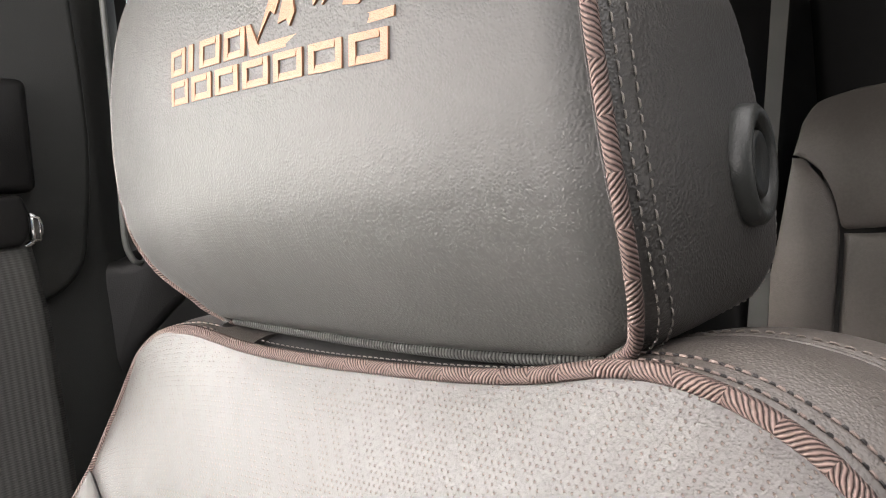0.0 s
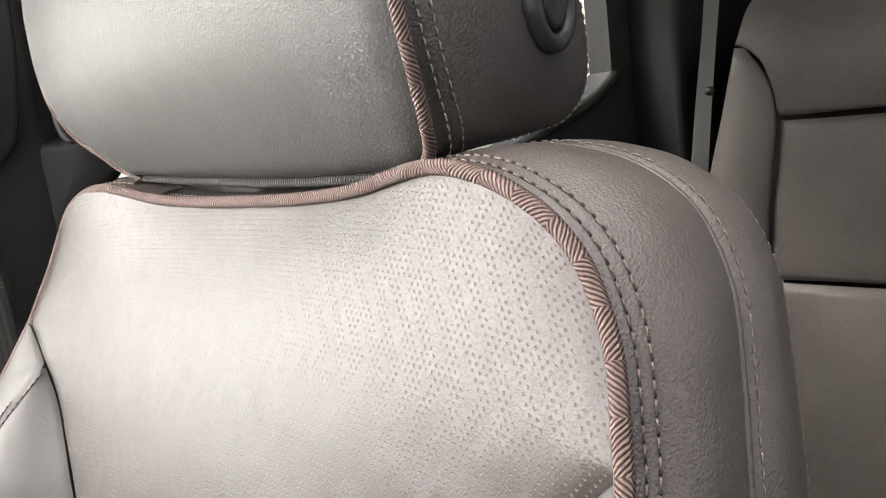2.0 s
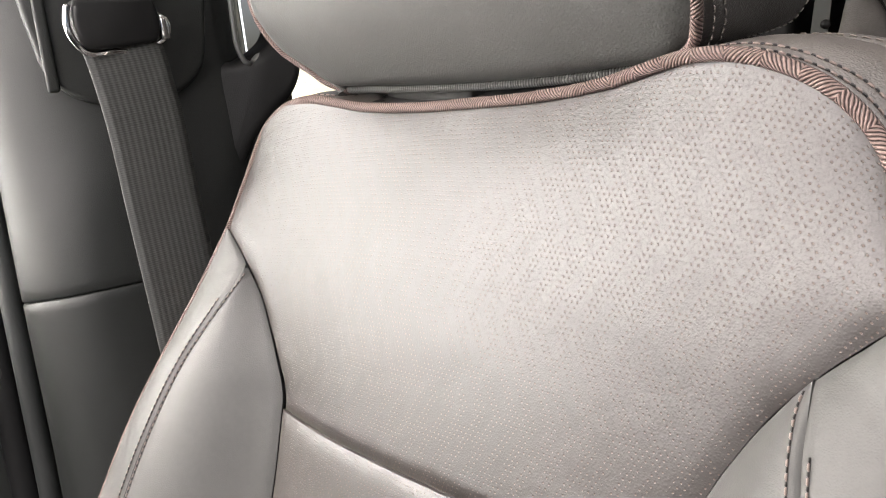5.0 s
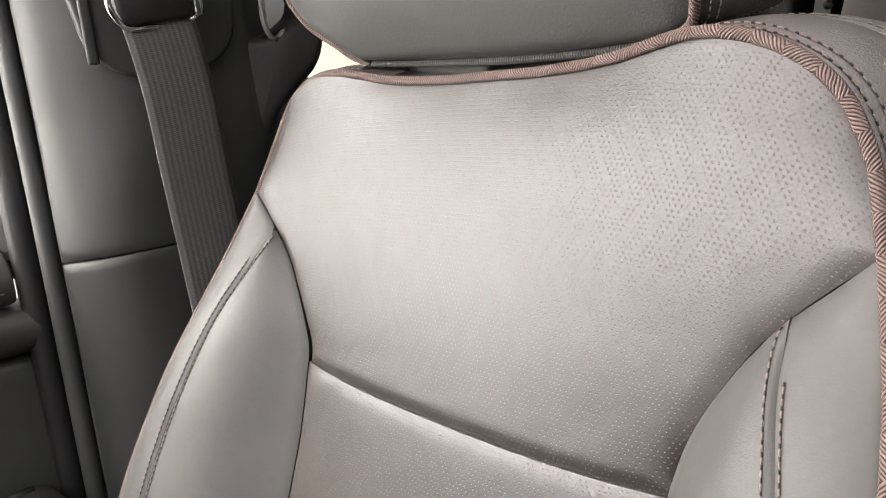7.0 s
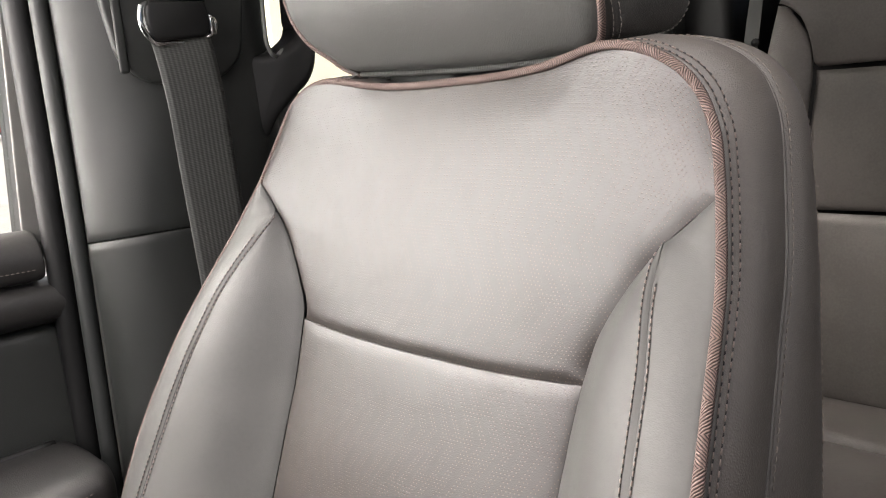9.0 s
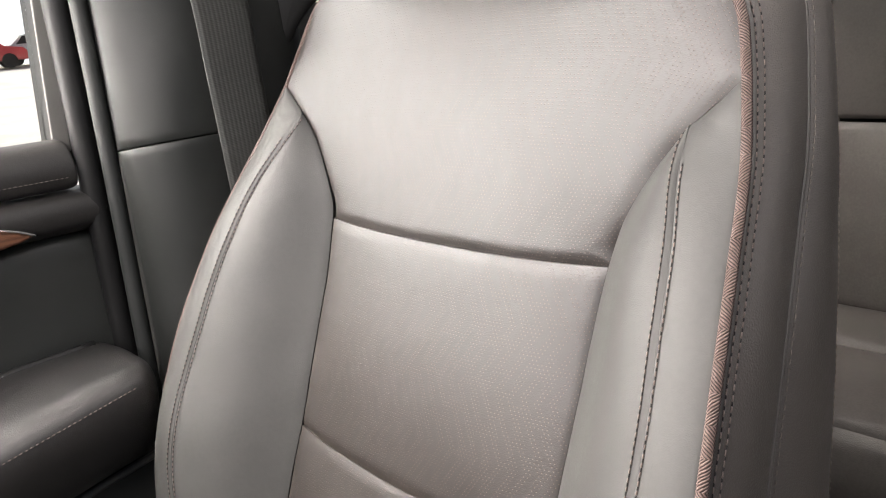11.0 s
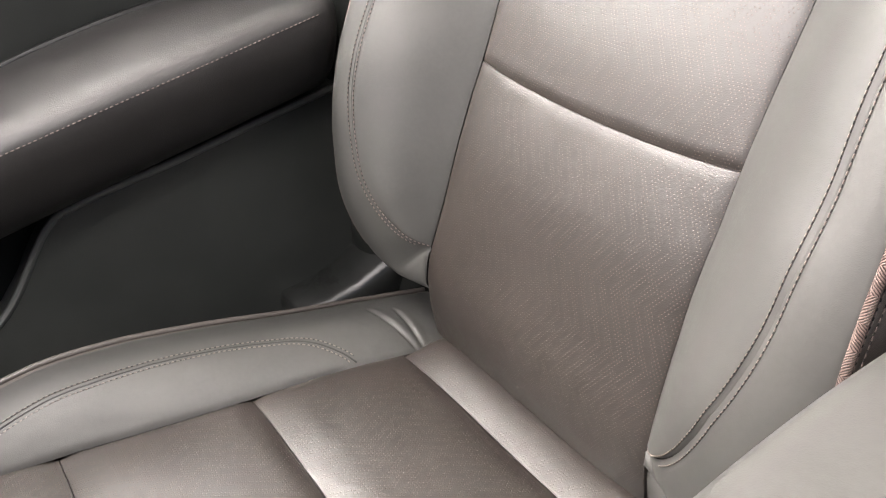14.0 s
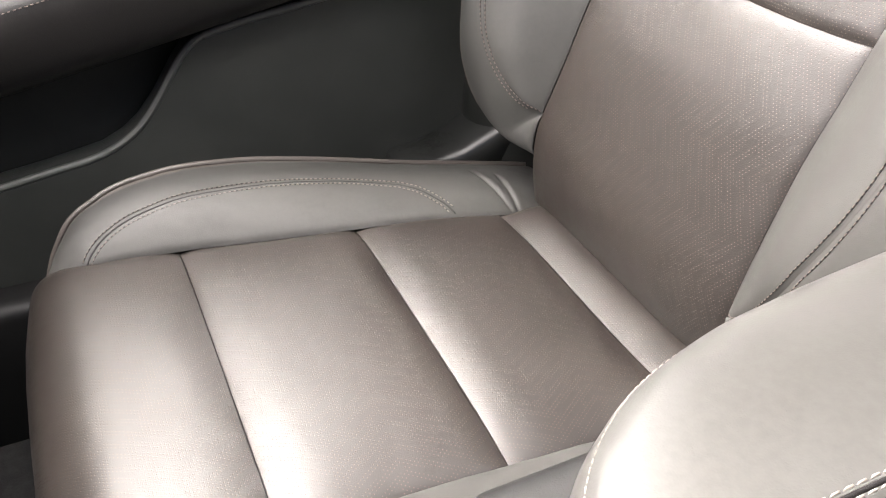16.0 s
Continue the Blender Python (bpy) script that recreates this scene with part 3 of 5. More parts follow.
seam_lines = []
for sgn in (1, -1):
    m = np.array([sgn, 1, 1])
    # inner bolster: from the insert seam to the stitched seam
    STI = lowered(STITCH) if sgn > 0 else STITCH
    PIP = PIPE if sgn > 0 else slimmed(PIPE)
    st = along(STI, 110)
    zz = st[:, 2]
    inn = np.c_[INNER(zz)[:, 0], INNER(zz)[:, 1], zz]
    P = strip(inn, st, 26, 0.011, np.array([-0.32, -0.9, 0.0]), 0.62) * m
    _, BQ, BN = panel("bolster", P, (-0.5 * sgn, -1, 0.2), LEATHER_GREY, backrest, "grey smooth leather side bolster", edges="lr", groove=0.0016, width=0.0035, wave=0.00024, roll={"l": (0.0008, 0.004)})
    seam_lines.append(inset(BQ, BN, "r", 0.0046, 0.0002))
    # outer facing: from the stitched seam to the piping
    zz1 = np.linspace(0.353, STI[0, 2] - 0.003, 10)
    zz2 = np.linspace(0.842, 0.862, 10)
    edge = np.r_[np.c_[INNER(zz1)[:, 0], INNER(zz1)[:, 1] - 0.001, zz1], STI, np.c_[INNER(zz2)[:, 0], INNER(zz2)[:, 1], zz2]]
    edge = along(edge, 130)
    P = strip(edge, along(PIP, 130), 14, 0.004, np.array([0, -1, 0.0])) * m
    _, FQ, FN = panel("bolster_facing", P, (0, -1, 0.2), LEATHER_GREY, backrest, "grey leather facing beside the piping", edges="lr", groove=0.0012, width=0.0035, wave=0.00016)
    L, N = inset(FQ, FN, "l", 0.0046, 0.0002)
    seam_lines.append((L[12:118], N[12:118]))
    # short skirt below the facing, down behind the cushion
    hem = along(PIP[:14], 40)
    low = hem * np.array([1, 1, 0]) + np.array([.004, .018, .255])
    if sgn > 0:
        panel("bolster_skirt", strip(hem, low, 10, 0.003, np.array([0, -1, 0.0])) * m, (0, -1, 0), LEATHER_GREY, backrest, "grey leather skirt under the bolster", edges="l", groove=0.002, width=0.005)
    # side panels, from the piping to the rear edge
    pipe = np.r_[PIP[18:], TOP[::-1][1:68]]
    pipe = along(pipe, 150)
    over = np.clip((0.185 - pipe[:, 0]) / 0.085, 0, 1)
    depth1 = np.interp(pipe[:, 2], (.36, .60, .80, .90, .945), (.068, .064, .059, .056, .052)) - .019 * over
    depth2 = np.interp(pipe[:, 2], (.36, .60, .687, .732, .763, .793, .825, .86, .92), (.175, .160, .145, .135, .127, .118, .108, .104, .099)) - .022 * over
    kk = np.linspace(0, 1, 150)
    rise = np.interp(kk, (0, 0.62, 0.74, 0.86, 1), (0.0, 0.001, 0.0058, 0.0050, 0.002))
    grow = np.interp(kk, (0, 0.62, 0.74, 0.84, 1), (0.003, 0.004, 0.006, 0.009, 0.002))
    mid = pipe + np.c_[grow, depth1, rise]
    far = pipe + np.c_[grow - 0.005, depth2, rise - 0.008]
    P = strip(pipe, mid, 20, 0.005, np.array([0.85, 0, 0.5])) * m
    _, SQ, SN = panel("side_panel", P, (sgn, -0.2, 0.3), LEATHER_SIDE, backrest, "brown grained leather side panel", edges="lr", groove=0.0008, width=0.005, wave=0.00028)
    tube("seam_welt", mid * m + np.array([-0.001 * sgn, -0.001, -0.0012]), 0.0019, LEATHER_SIDE, backrest, "sewn leather welt", sides=8, n=130)
    P = strip(mid, far, 16, 0.006, np.array([0.85, 0, 0.5])) * m
    _, RQ, RN = panel("rear_side_panel", P, (sgn, 0.2, 0.3), LEATHER_SIDE, backrest, "brown leather rear side panel", edges="lr", groove=0.003, width=0.008, wave=0.00028, roll={"l": (0.0014, 0.005)})
    rows2 = [(a[:-5], b[:-5]) for a, b in (inset(SQ, SN, "l", 0.0060, 0.0002), inset(SQ, SN, "l", 0.0112, 0.0002))]
    stitches(rows2, THREAD_TAUPE, backrest, pitch=0.0052, length=0.0032, r=0.00046)
    stitches(rows2, NEEDLE, backrest, "needle_mark", pitch=0.0052, length=0.0022, r=0.00042, phase=0.5)
    stitches([inset(RQ, RN, "l", 0.0048, 0.0003), inset(RQ, RN, "r", 0.008, 0.0002)], THREAD_BEIGE, backrest, pitch=0.0048, length=0.0034, r=0.00036)
stitches(seam_lines, THREAD_TAUPE, backrest, pitch=0.0046, length=0.0028, r=0.0005)
stitches(seam_lines, NEEDLE, backrest, "needle_mark", pitch=0.0046, length=0.0020, r=0.00042, phase=0.5)

whole = np.r_[mirror(slimmed(PIPE))[:-1], TOP[:-1], PIPE[::-1]]
tuck = np.interp(whole[:, 0], (-.16, -.10), (.0046, 0))
tube("piping", whole - np.c_[np.zeros(len(whole)), np.interp(whole[:, 2], (.5, .62), (-.004, .0018)) - tuck, np.zeros(len(whole))], 0.0030, CORD, backrest, "woven brown cord piping round the backrest")
L = TOP[64:136] + np.array([0, 0.009, 0.0012])
stitches([(L, np.tile((0, -0.2, 1.0), (len(L), 1)))], THREAD, backrest, pitch=0.004, length=0.0027, r=0.0003)

# top of the backrest behind the piping, blackened and raised to darken the gap
P = strip(TOP[63:137] + np.array([0, 0.007, -0.0025]), TOP[63:137] * np.array([0.98, 1, 1]) + np.c_[np.zeros(74), np.full(74, 0.062), np.interp(TOP[63:137, 0], (-.14, -.1, -.04, .0, .05, .068, .085, .12), (.006, .012, .0115, .0102, .0104, .0075, .003, .001))], 16, 0.001, np.array([0, 0, 1.0]))
panel("top_panel", P, (0, 0, 1), FOAM, backrest, "top panel coloured black for the dark headrest gap", edges="lr", groove=0.002)

# ---- headrest
HS = table([(0.9505, .122, .0600), (0.956, .134, .0548), (0.966, .142, .0478), (0.980, .1470, .0402), (1.00, .1490, .0338), (1.02, .1480, .0320), (1.05, .1455, .0320), (1.09, .1410, .0350),
            (1.13, .1330, .0430), (1.155, .119, .0540), (1.170, .095, .0680)])


def SKEW(z):
    """The soft headrest leans out a little on the door side."""
    return np.interp(z, (.955, .966, .980, 1.0, 1.02, 1.05, 1.09, 1.13), (-.004, -.001, .013, .024, .031, .037, .040, .036))


nu, nv = 90, 80
zz = np.linspace(0.9505, 1.170, nv)
u = np.linspace(-1, 1, nu)
w = HS(zz)
P = np.zeros((nv, nu, 3))
P[:, :, 0] = w[:, :1] * u[None] - np.clip(-u[None], 0, 1) ** 2 * SKEW(zz)[:, None]
crown = 0.016 * (1 - np.abs(u) ** 2.6)
P[:, :, 1] = w[:, 1:2] - crown[None] * ease((zz[:, None] - 0.940) / 0.085)
P[:, :, 2] = zz[:, None] - 0.0035 * (1 - u[None] ** 2) * np.clip((1.0 - zz[:, None]) / 0.05, 0, 1) - 0.0058 * ease((u[None] + 1.0) / 2.0) * ease((1.01 - zz[:, None]) / 0.06)
headrest, HQ, _n = panel("headrest", P, (0, -1, 0.1), LEATHER_HEAD, seat, "grey pebbled leather headrest with embroidered front", groove=0.004, width=0.016, wave=0.00024)


def head_front(x, z):
    """Depth of the headrest's front at a point."""
    return HS(np.array([z]))[0, 1] - 0.016 * (1 - min(1, abs(x) / HS(np.array([z]))[0, 0]) ** 2.6) * ease((z - 0.940) / 0.085)


RIM = [(.060, .9500), (.090, .9505), (.118, .953), (.138, .958), (.149, .970), (.153, .986), (.150, 1.008), (.142, 1.032), (.131, 1.058), (.119, 1.088), (.108, 1.12), (.100, 1.145), (.092, 1.168)]
for sgn in (1, -1):
    front = along(np.c_[w[:, 0] + (SKEW(zz) if sgn < 0 else 0), w[:, 1], zz - (0.0058 * ease((1.01 - zz) / 0.06) if sgn > 0 else 0)], 70)
    rim = along([(0.130 + 0.012 * min(1, i / 4) - max(0, i - 8) * 0.010, y, z) for i, (y, z) in enumerate(RIM)], 70)
    P = strip(front, rim, 34, 0.007, np.array([1.0, 0, 0]), 0.42) * np.array([sgn, 1, 1])
    _, SQ, SN = panel("side_panel", P, (sgn, 0.1, 0), LEATHER_HEADSIDE, headrest, "dark brown grained leather side of the headrest", edges="lr", groove=0.004, width=0.012, wave=0.00020)
    stitches([inset(SQ, SN, "l", 0.0092, 0.0003), inset(SQ, SN, "l", 0.0158, 0.0003)], THREAD, headrest, pitch=0.0046, length=0.0033, r=0.00036)
    stitches([inset(SQ, SN, "r", 0.0035, 0.0003)], THREAD, headrest, pitch=0.0046, length=0.0032, r=0.0004)
    tube("piping", (front + np.array([0.0012, -0.0010 if sgn > 0 else 0.0050, 0])) * np.array([sgn, 1, 1]), 0.0025, CORD, headrest, "woven brown cord piping")
tube("bottom_piping", HQ[0] + np.array([0, 0.002, -0.0022]), 0.0026, CORD_DARK, headrest, "ribbed dark grey cord along the lower edge")
# back and underside of the headrest
rows = []
for y0, z, hw in ((0.0, 0.952, 0.118), (0.0, 0.96, 0.130), (0.0, 1.00, 0.134), (0, 1.06, 0.132), (0, 1.12, 0.122), (0, 1.165, 0.092), (0, 1.172, 0.07)):
    yf = HS(np.array([z]))[0, 1] + 0.014
    yr = np.interp(z, (0.95, 0.96, 0.986, 1.06, 1.168), (0.10, 0.138, 0.150, 0.128, 0.092))
    a = np.linspace(0, 2 * np.pi, 32, endpoint=False)
    cx, sy = np.sign(np.cos(a)) * np.abs(np.cos(a)) ** 0.4, np.sign(np.sin(a)) * np.abs(np.sin(a)) ** 0.5
    rows.append(np.c_[hw * cx, (yf + yr) / 2 + (yr - yf) / 2 * sy, np.full(32, z)])
sweep("headrest_back", rows, LEATHER_HEADSIDE, headrest, "dark leather back of the headrest", closed=True)
for lo, hi in (((-.104, .080, .928), (-.021, .122, .9515)), ((.088, .080, .925), (.118, .112, .9415))):
    part("post_guide", rounded_box(lo, hi, .006), DARK_PLASTIC, backrest, "black plastic headrest post guide")
for x in (-0.062, 0.103):
    tube("headrest_post", [(x, 0.098, 0.90), (x, 0.098, 0.93), (x, 0.098, 0.965)], 0.0065, CHROME, headrest, "steel headrest post", n=8)

# release button in the inboard side
bc = Vector((0.1530, 0.1120, 1.0055))


def lathe(profile, seg=40, oval=1.0):
    bm = bmesh.new()
    rows = [[bm.verts.new((h, r * oval * math.cos(a), r * math.sin(a))) for a in [2 * math.pi * i / seg for i in range(seg)]] for r, h in profile]
    for a, b in zip(rows, rows[1:]):
        for i in range(seg):
            bm.faces.new((a[i], a[(i + 1) % seg], b[(i + 1) % seg], b[i]))
    bm.faces.new(rows[0])
    bm.faces.new(rows[-1])
    return bm


turn = pose(0, 0, 0, 0, 0, 9)
for nm, prof, lab in (("button_ring", [(.0185, -.010), (.0195, -.003), (.0190, .0008), (.0172, .0022), (.0150, .0020), (.0128, .0004), (.0120, -.0015), (.0118, -.006)], "moulded dark plastic ring"),
                      ("button", [(.0112, -.006), (.0112, -.0006), (.0104, .0010), (.0088, .0012), (.0060, .0002), (.0025, -.0004)], "dished dark plastic push button")):
    bm = lathe(prof, 44, 0.86)
    bmesh.ops.transform(bm, matrix=Matrix.Translation(bc) @ turn @ Matrix.Diagonal((1.15, 1.0, 1.08, 1)), verts=bm.verts)
    part(nm, bm, DOOR_PLASTIC if nm == "button_ring" else PILLAR, headrest, lab)

# embroidery: plain copper bars and peaks
def embroidered(corners, name, label=""):
    bm = bmesh.new()
    pts = []
    for x, z in corners:
        pts.append((x, head_front(x, z), z))
    low = [bm.verts.new((x, y + 0.001, z)) for x, y, z in pts]
    top = [bm.verts.new((x, y - 0.0008, z)) for x, y, z in pts]
    bm.faces.new(top)
    for i in range(len(pts)):
        j = (i + 1) % len(pts)
        bm.faces.new((low[i], low[j], top[j], top[i]))
    return part(name, bm, THREAD_COPPER, headrest, label, smooth=False)


def drop(x):
    return -0.052 * (x + 0.075)


def frame_mark(x0, x1, z0, z1, bar=0.0034):
    """A plain hollow block of satin stitching."""
    lean = 0.0008
    for a, b, lo, hi in ((x0, x0 + bar, z0, z1), (x1 - bar, x1, z0, z1), (x0 + bar, x1 - bar, z0, z0 + bar * .8), (x0 + bar, x1 - bar, z1 - bar * .8, z1)):
        embroidered([(a, lo + drop(a)), (b, lo + drop(b)), (b + lean, hi + drop(b)), (a + lean, hi + drop(a))], "embroidered_bar")


for x0, x1 in ((-.0750, -.0590), (-.0440, -.0260), (-.0225, -.0060)):
    frame_mark(x0, x1, 1.0705, 1.0820)
embroidered([(-.0550, 1.0705 + drop(-.055)), (-.0505, 1.0705 + drop(-.0505)), (-.0497, 1.0820 + drop(-.0505)), (-.0542, 1.0820 + drop(-.055))], "embroidered_bar")
for i in range(7):
    x0 = -.0755 + i * .0222
    frame_mark(x0, x0 + .0186, 1.0575, 1.0680)
embroidered([(-.0020, 1.0655), (.0800, 1.0628), (.0805, 1.0662), (.0040, 1.0690), (-.0010, 1.0780), (-.0045, 1.0782)], "embroidered_line")
embroidered([(.0030, 1.0700), (.0190, 1.0960), (.0270, 1.1010), (.0300, 1.0960), (.0230, 1.0900), (.0160, 1.0780), (.0130, 1.0800)], "embroidered_peak")
embroidered([(.0180, 1.0740), (.0215, 1.0820), (.0270, 1.0850), (.0290, 1.0760), (.0255, 1.0715), (.0235, 1.0745)], "embroidered_peak")
embroidered([(.0330, 1.0800), (.0350, 1.0900), (.0440, 1.0990), (.0540, 1.0890), (.0500, 1.0780), (.0450, 1.0745), (.0460, 1.0800), (.0400, 1.0755), (.0395, 1.0810)], "embroidered_peak")
embroidered([(.0560, 1.0720), (.0600, 1.0790), (.0660, 1.0750), (.0710, 1.0780), (.0790, 1.0715), (.0690, 1.0735), (.0640, 1.0705)], "embroidered_peak")

# ---- cushion
EDGE = table([(-.625, .205, .285), (-.58, .193, .303), (-.50, .176, .311), (-.42, .160, .312), (-.333, .147, .3105), (-.25, .142, .304), (-.174, .140, .290), (-.12, .145, .272), (-.06, .15, .245)])
RIMC = table([(-.630, .228, .235), (-.618, .243, .270), (-.600, .252, .303), (-.559, .259, .334), (-.503, .262, .347), (-.43, .263, .344), (-.34, .263, .326), (-.24, .262, .300), (-.13, .261, .274), (-.06, .258, .258)])
rows = []
for y, wd, z in ((-.615, .19, .24), (-.60, .215, .262), (-.5, .24, .285), (-.33, .245, .282), (-.17, .245, .258), (-.05, .24, .235), (.02, .22, .225)):
    rows.append([(-wd, y, z), (wd, y, z), (wd + .008, y, .16), (wd - .02, y, .09), (-wd + .02, y, .09), (-wd - .008, y, .16)])
cushion = sweep("cushion", rows, FOAM, seat, "dark foam and base of the seat cushion")


def inboard(y):
    """The cushion insert reaches further out on the console side."""
    return np.interp(y, (-.60, -.42, -.336, -.26, -.10), (0, .008, .026, .034, .030))


def raised(y):
    """It also climbs towards the backrest on that side."""
    return .021 * ease((np.asarray(y) + .27) / .11)


def cushion_grid(y0, y1, nu, nv, crown=0.006, bow=0.0, pillow=0.004):
    u = np.linspace(-1, 1, nu)
    out = []
    for q in np.linspace(0, 1, nv):
        y = y0 + (y1 - y0) * q
        e = EDGE(np.full(nu, y))
        out.append(np.c_[u * e[:, 0] + np.clip(u, 0, 1) * inboard(y), y - bow * (1 - u ** 2), e[:, 1] + raised(y) * np.clip(u, 0, 1) ** 4 + crown * (1 - u ** 4) + pillow * math.sin(math.pi * q) ** 0.8 * (1 - u ** 6)])
    return np.array(out)


def front_grid(nu, nv):
    """The front cushion roll, over the edge and down."""
    u = np.linspace(-1, 1, nu)
    prof = along([(-.5005, .311), (-.56, .309), (-.606, .300), (-.640, .274), (-.656, .236), (-.657, .19), (-.645, .14)], nv)
    out = []
    for y, z in prof:
        wd = np.interp(-y, (.5, .58, .628, .657), (.176, .194, .216, .230))
        out.append(np.c_[u * wd, y + 0.012 * u ** 4 * np.clip((.30 - z) / .05, 0, 1), z + 0.006 * (1 - u ** 4) * (1 if z > .28 else np.clip((z - .2) / .08, 0, 1))])
    return np.array(out)


UP = (0, 0, 1)
# the short roll climbs towards the backrest
ROLL = cushion_grid(-.1738, -.075, 80, 36, 0.010)
ROLL[:, :, 2] += 0.013 * ease((ROLL[:, :, 1] + .176) / .055)
_, C0, _n = panel("rear_insert", ROLL, UP, LEATHER_INSERT, cushion, "brown perforated leather roll", groove=0.0042, width=0.016, wave=0.00028, shallow=True, roll={"b": (0.0044, 0.026), "t": (0.010, 0.050)})
_, C1, _n = panel("cushion_insert", cushion_grid(-.3328, -.1744, 90, 70), UP, LEATHER_INSERT, cushion, "brown perforated leather panel", flare=0.005, groove=0.0032, width=0.017, wave=0.00032, shallow=True, roll={"b": (0.0046, 0.040), "t": (0.0010, 0.020), "l": (0.0022, 0.012), "r": (0.0022, 0.012)})
_, C2, _n = panel("cushion_insert", cushion_grid(-.4997, -.3333, 90, 70), UP, LEATHER_INSERT, cushion, "brown perforated leather panel", flare=0.005, groove=0.0032, width=0.017, wave=0.00032, shallow=True, roll={"b": (0.0046, 0.040), "t": (0.0046, 0.026), "l": (0.0022, 0.012), "r": (0.0022, 0.012)})
_, C3, _n = panel("front_insert", front_grid(90, 70), (0, -0.5, 1), LEATHER_INSERT, cushion, "brown perforated leather front roll", flare=0.005, groove=0.0032, width=0.017, wave=0.00032, shallow=True, roll={"b": (0.0046, 0.040), "t": (0.0046, 0.026), "l": (0.0022, 0.012), "r": (0.0022, 0.012)})

# sewn cross seams of cushion and backrest, with a dark tube shading each crease
for parent, line, nn in ((backrest, (LOWQ[-1] + MIDQ[0]) / 2 + np.array([0, .0020, 0]), (0, -1, .3)), (backrest, (MIDQ[-1] + np.array([np.interp(np.linspace(0, 1, 90), np.linspace(0, 1, 130), UPQ[0][:, i]) for i in range(3)]).T) / 2 + np.array([0, .0020, 0]), (0, -1, .3)),
                         (cushion, (C0[0] + np.array([np.interp(np.linspace(0, 1, 80), np.linspace(0, 1, 90), C1[-1][:, i]) for i in range(3)]).T) / 2 - np.array([0, 0, .0020]), UP), (cushion, (C1[0] + C2[-1]) / 2 - np.array([0, 0, .0020]), UP), (cushion, (C2[0] + C3[0]) / 2 - np.array([0, 0, .0020]), UP)):
    tube("seam_shade", line, .0011, NEEDLE, parent, "dark line along the seam", sides=6, n=90)
    stitches([(line, np.tile(np.array(nn, float), (len(line), 1)))], FOAM, parent, "seam_stitching", pitch=0.0030, length=0.0006, r=0.00030, slant=0.0011)

for sgn in (1, -1):
    m = np.array([sgn, 1, 1])
    ys = np.r_[np.linspace(-.622, -.56, 40), np.linspace(-.555, -.215, 60), np.linspace(-.2135, -.07, 96)]
    climb = raised(ys) if sgn > 0 else 0 * ys
    inn = np.c_[EDGE(ys)[:, 0] - 0.003 + (inboard(ys) if sgn > 0 else 0), ys, EDGE(ys)[:, 1] + climb]
    rim = np.c_[RIMC(ys)[:, 0], ys, RIMC(ys)[:, 1] + climb * .6]
    P = strip(inn, rim, 40, 0.017, np.array([-0.25, 0, 1.0]), 0.45)
    # a few pulled folds close to the backrest
    s = np.linspace(0, 1, 40)
    for y0, lean, dip, reach in ((-.154, -.020, .0036, .70), (-.147, .008, .0032, .60)):
        away = ys[:, None] - y0 - lean * s[None] ** .8
        hold = np.sin(np.pi * np.clip(s / reach, 0, 1))[None] ** .6
        P[:, :, 2] -= dip * np.exp(-(away / .0024) ** 2) * hold
        P[:, :, 2] += dip * .35 * np.exp(-((away - .0065) / .0045) ** 2) * hold
    _, CQ, CN = panel("cushion_bolster", P * m, (0.2 * sgn, -0.1, 1), LEATHER_GREY, cushion, "grey leather cushion bolster with double stitching", edges="lr", groove=0.004, width=0.010, wave=0.00075, roll={"l": (0.0014, 0.008)})
    # curved double row of stitching with a welt between
    lines = []
    ky = np.array([-.583, -.575, -.560, -.532, -.495, -.43, -.35, -.27, -.235, -.225])
    ka = np.array([0.02, 0.16, 0.30, 0.42, 0.50, 0.54, 0.53, 0.40, 0.16, 0.03])
    if sgn > 0:
        ky[-3:], ka[-3:] = (-.26, -.18, -.10), (.53, .52, .51)
    ya = along(np.c_[ky * 3, ka], 120)
    yy, aa = ya[:, 0] / 3, ya[:, 1]
    rowi = np.interp(yy, ys, np.arange(len(ys)))
    pts, nrm = [], []
    for ri, a in zip(rowi, aa):
        i, j = min(int(ri), len(ys) - 2), min(int(a * 39), 38)
        e, f = ri - i, a * 39 - j
        for G2, out in ((CQ, pts), (CN, nrm)):
            out.append((G2[i, j] * (1 - f) + G2[i, j + 1] * f) * (1 - e) + (G2[i + 1, j] * (1 - f) + G2[i + 1, j + 1] * f) * e)
    pts, nrm = along(pts, 120), np.array(nrm)
    tang = np.gradient(pts, axis=0)
    tang /= np.linalg.norm(tang, axis=1, keepdims=True)
    sd = np.cross(tang, nrm)
    stitches([(pts + sd * 0.0044, nrm), (pts - sd * 0.0044, nrm)], THREAD_BEIGE, cushion, pitch=0.0048, length=0.0030, r=0.0006)
    stitches([(pts + sd * 0.0044, nrm), (pts - sd * 0.0044, nrm)], NEEDLE, cushion, "needle_mark", pitch=0.0048, length=0.0018, r=0.00038, phase=0.5)
    tube("seam_welt", pts - nrm * 0.0004, 0.0011, FOAM, cushion, "dark line along the seam", sides=6, n=100)
    tube("piping", rim * m + np.array([0.001 * sgn, 0, 0]), 0.0030, LEATHER_SIDE, cushion, "dark leather piping")
    low = rim * np.array([1, 1, 0]) + np.c_[np.full(len(ys), .006), np.zeros(len(ys)), np.full(len(ys), .13)]
    P = strip(rim, low, 14, 0.006, np.array([1.0, 0, 0])) * m
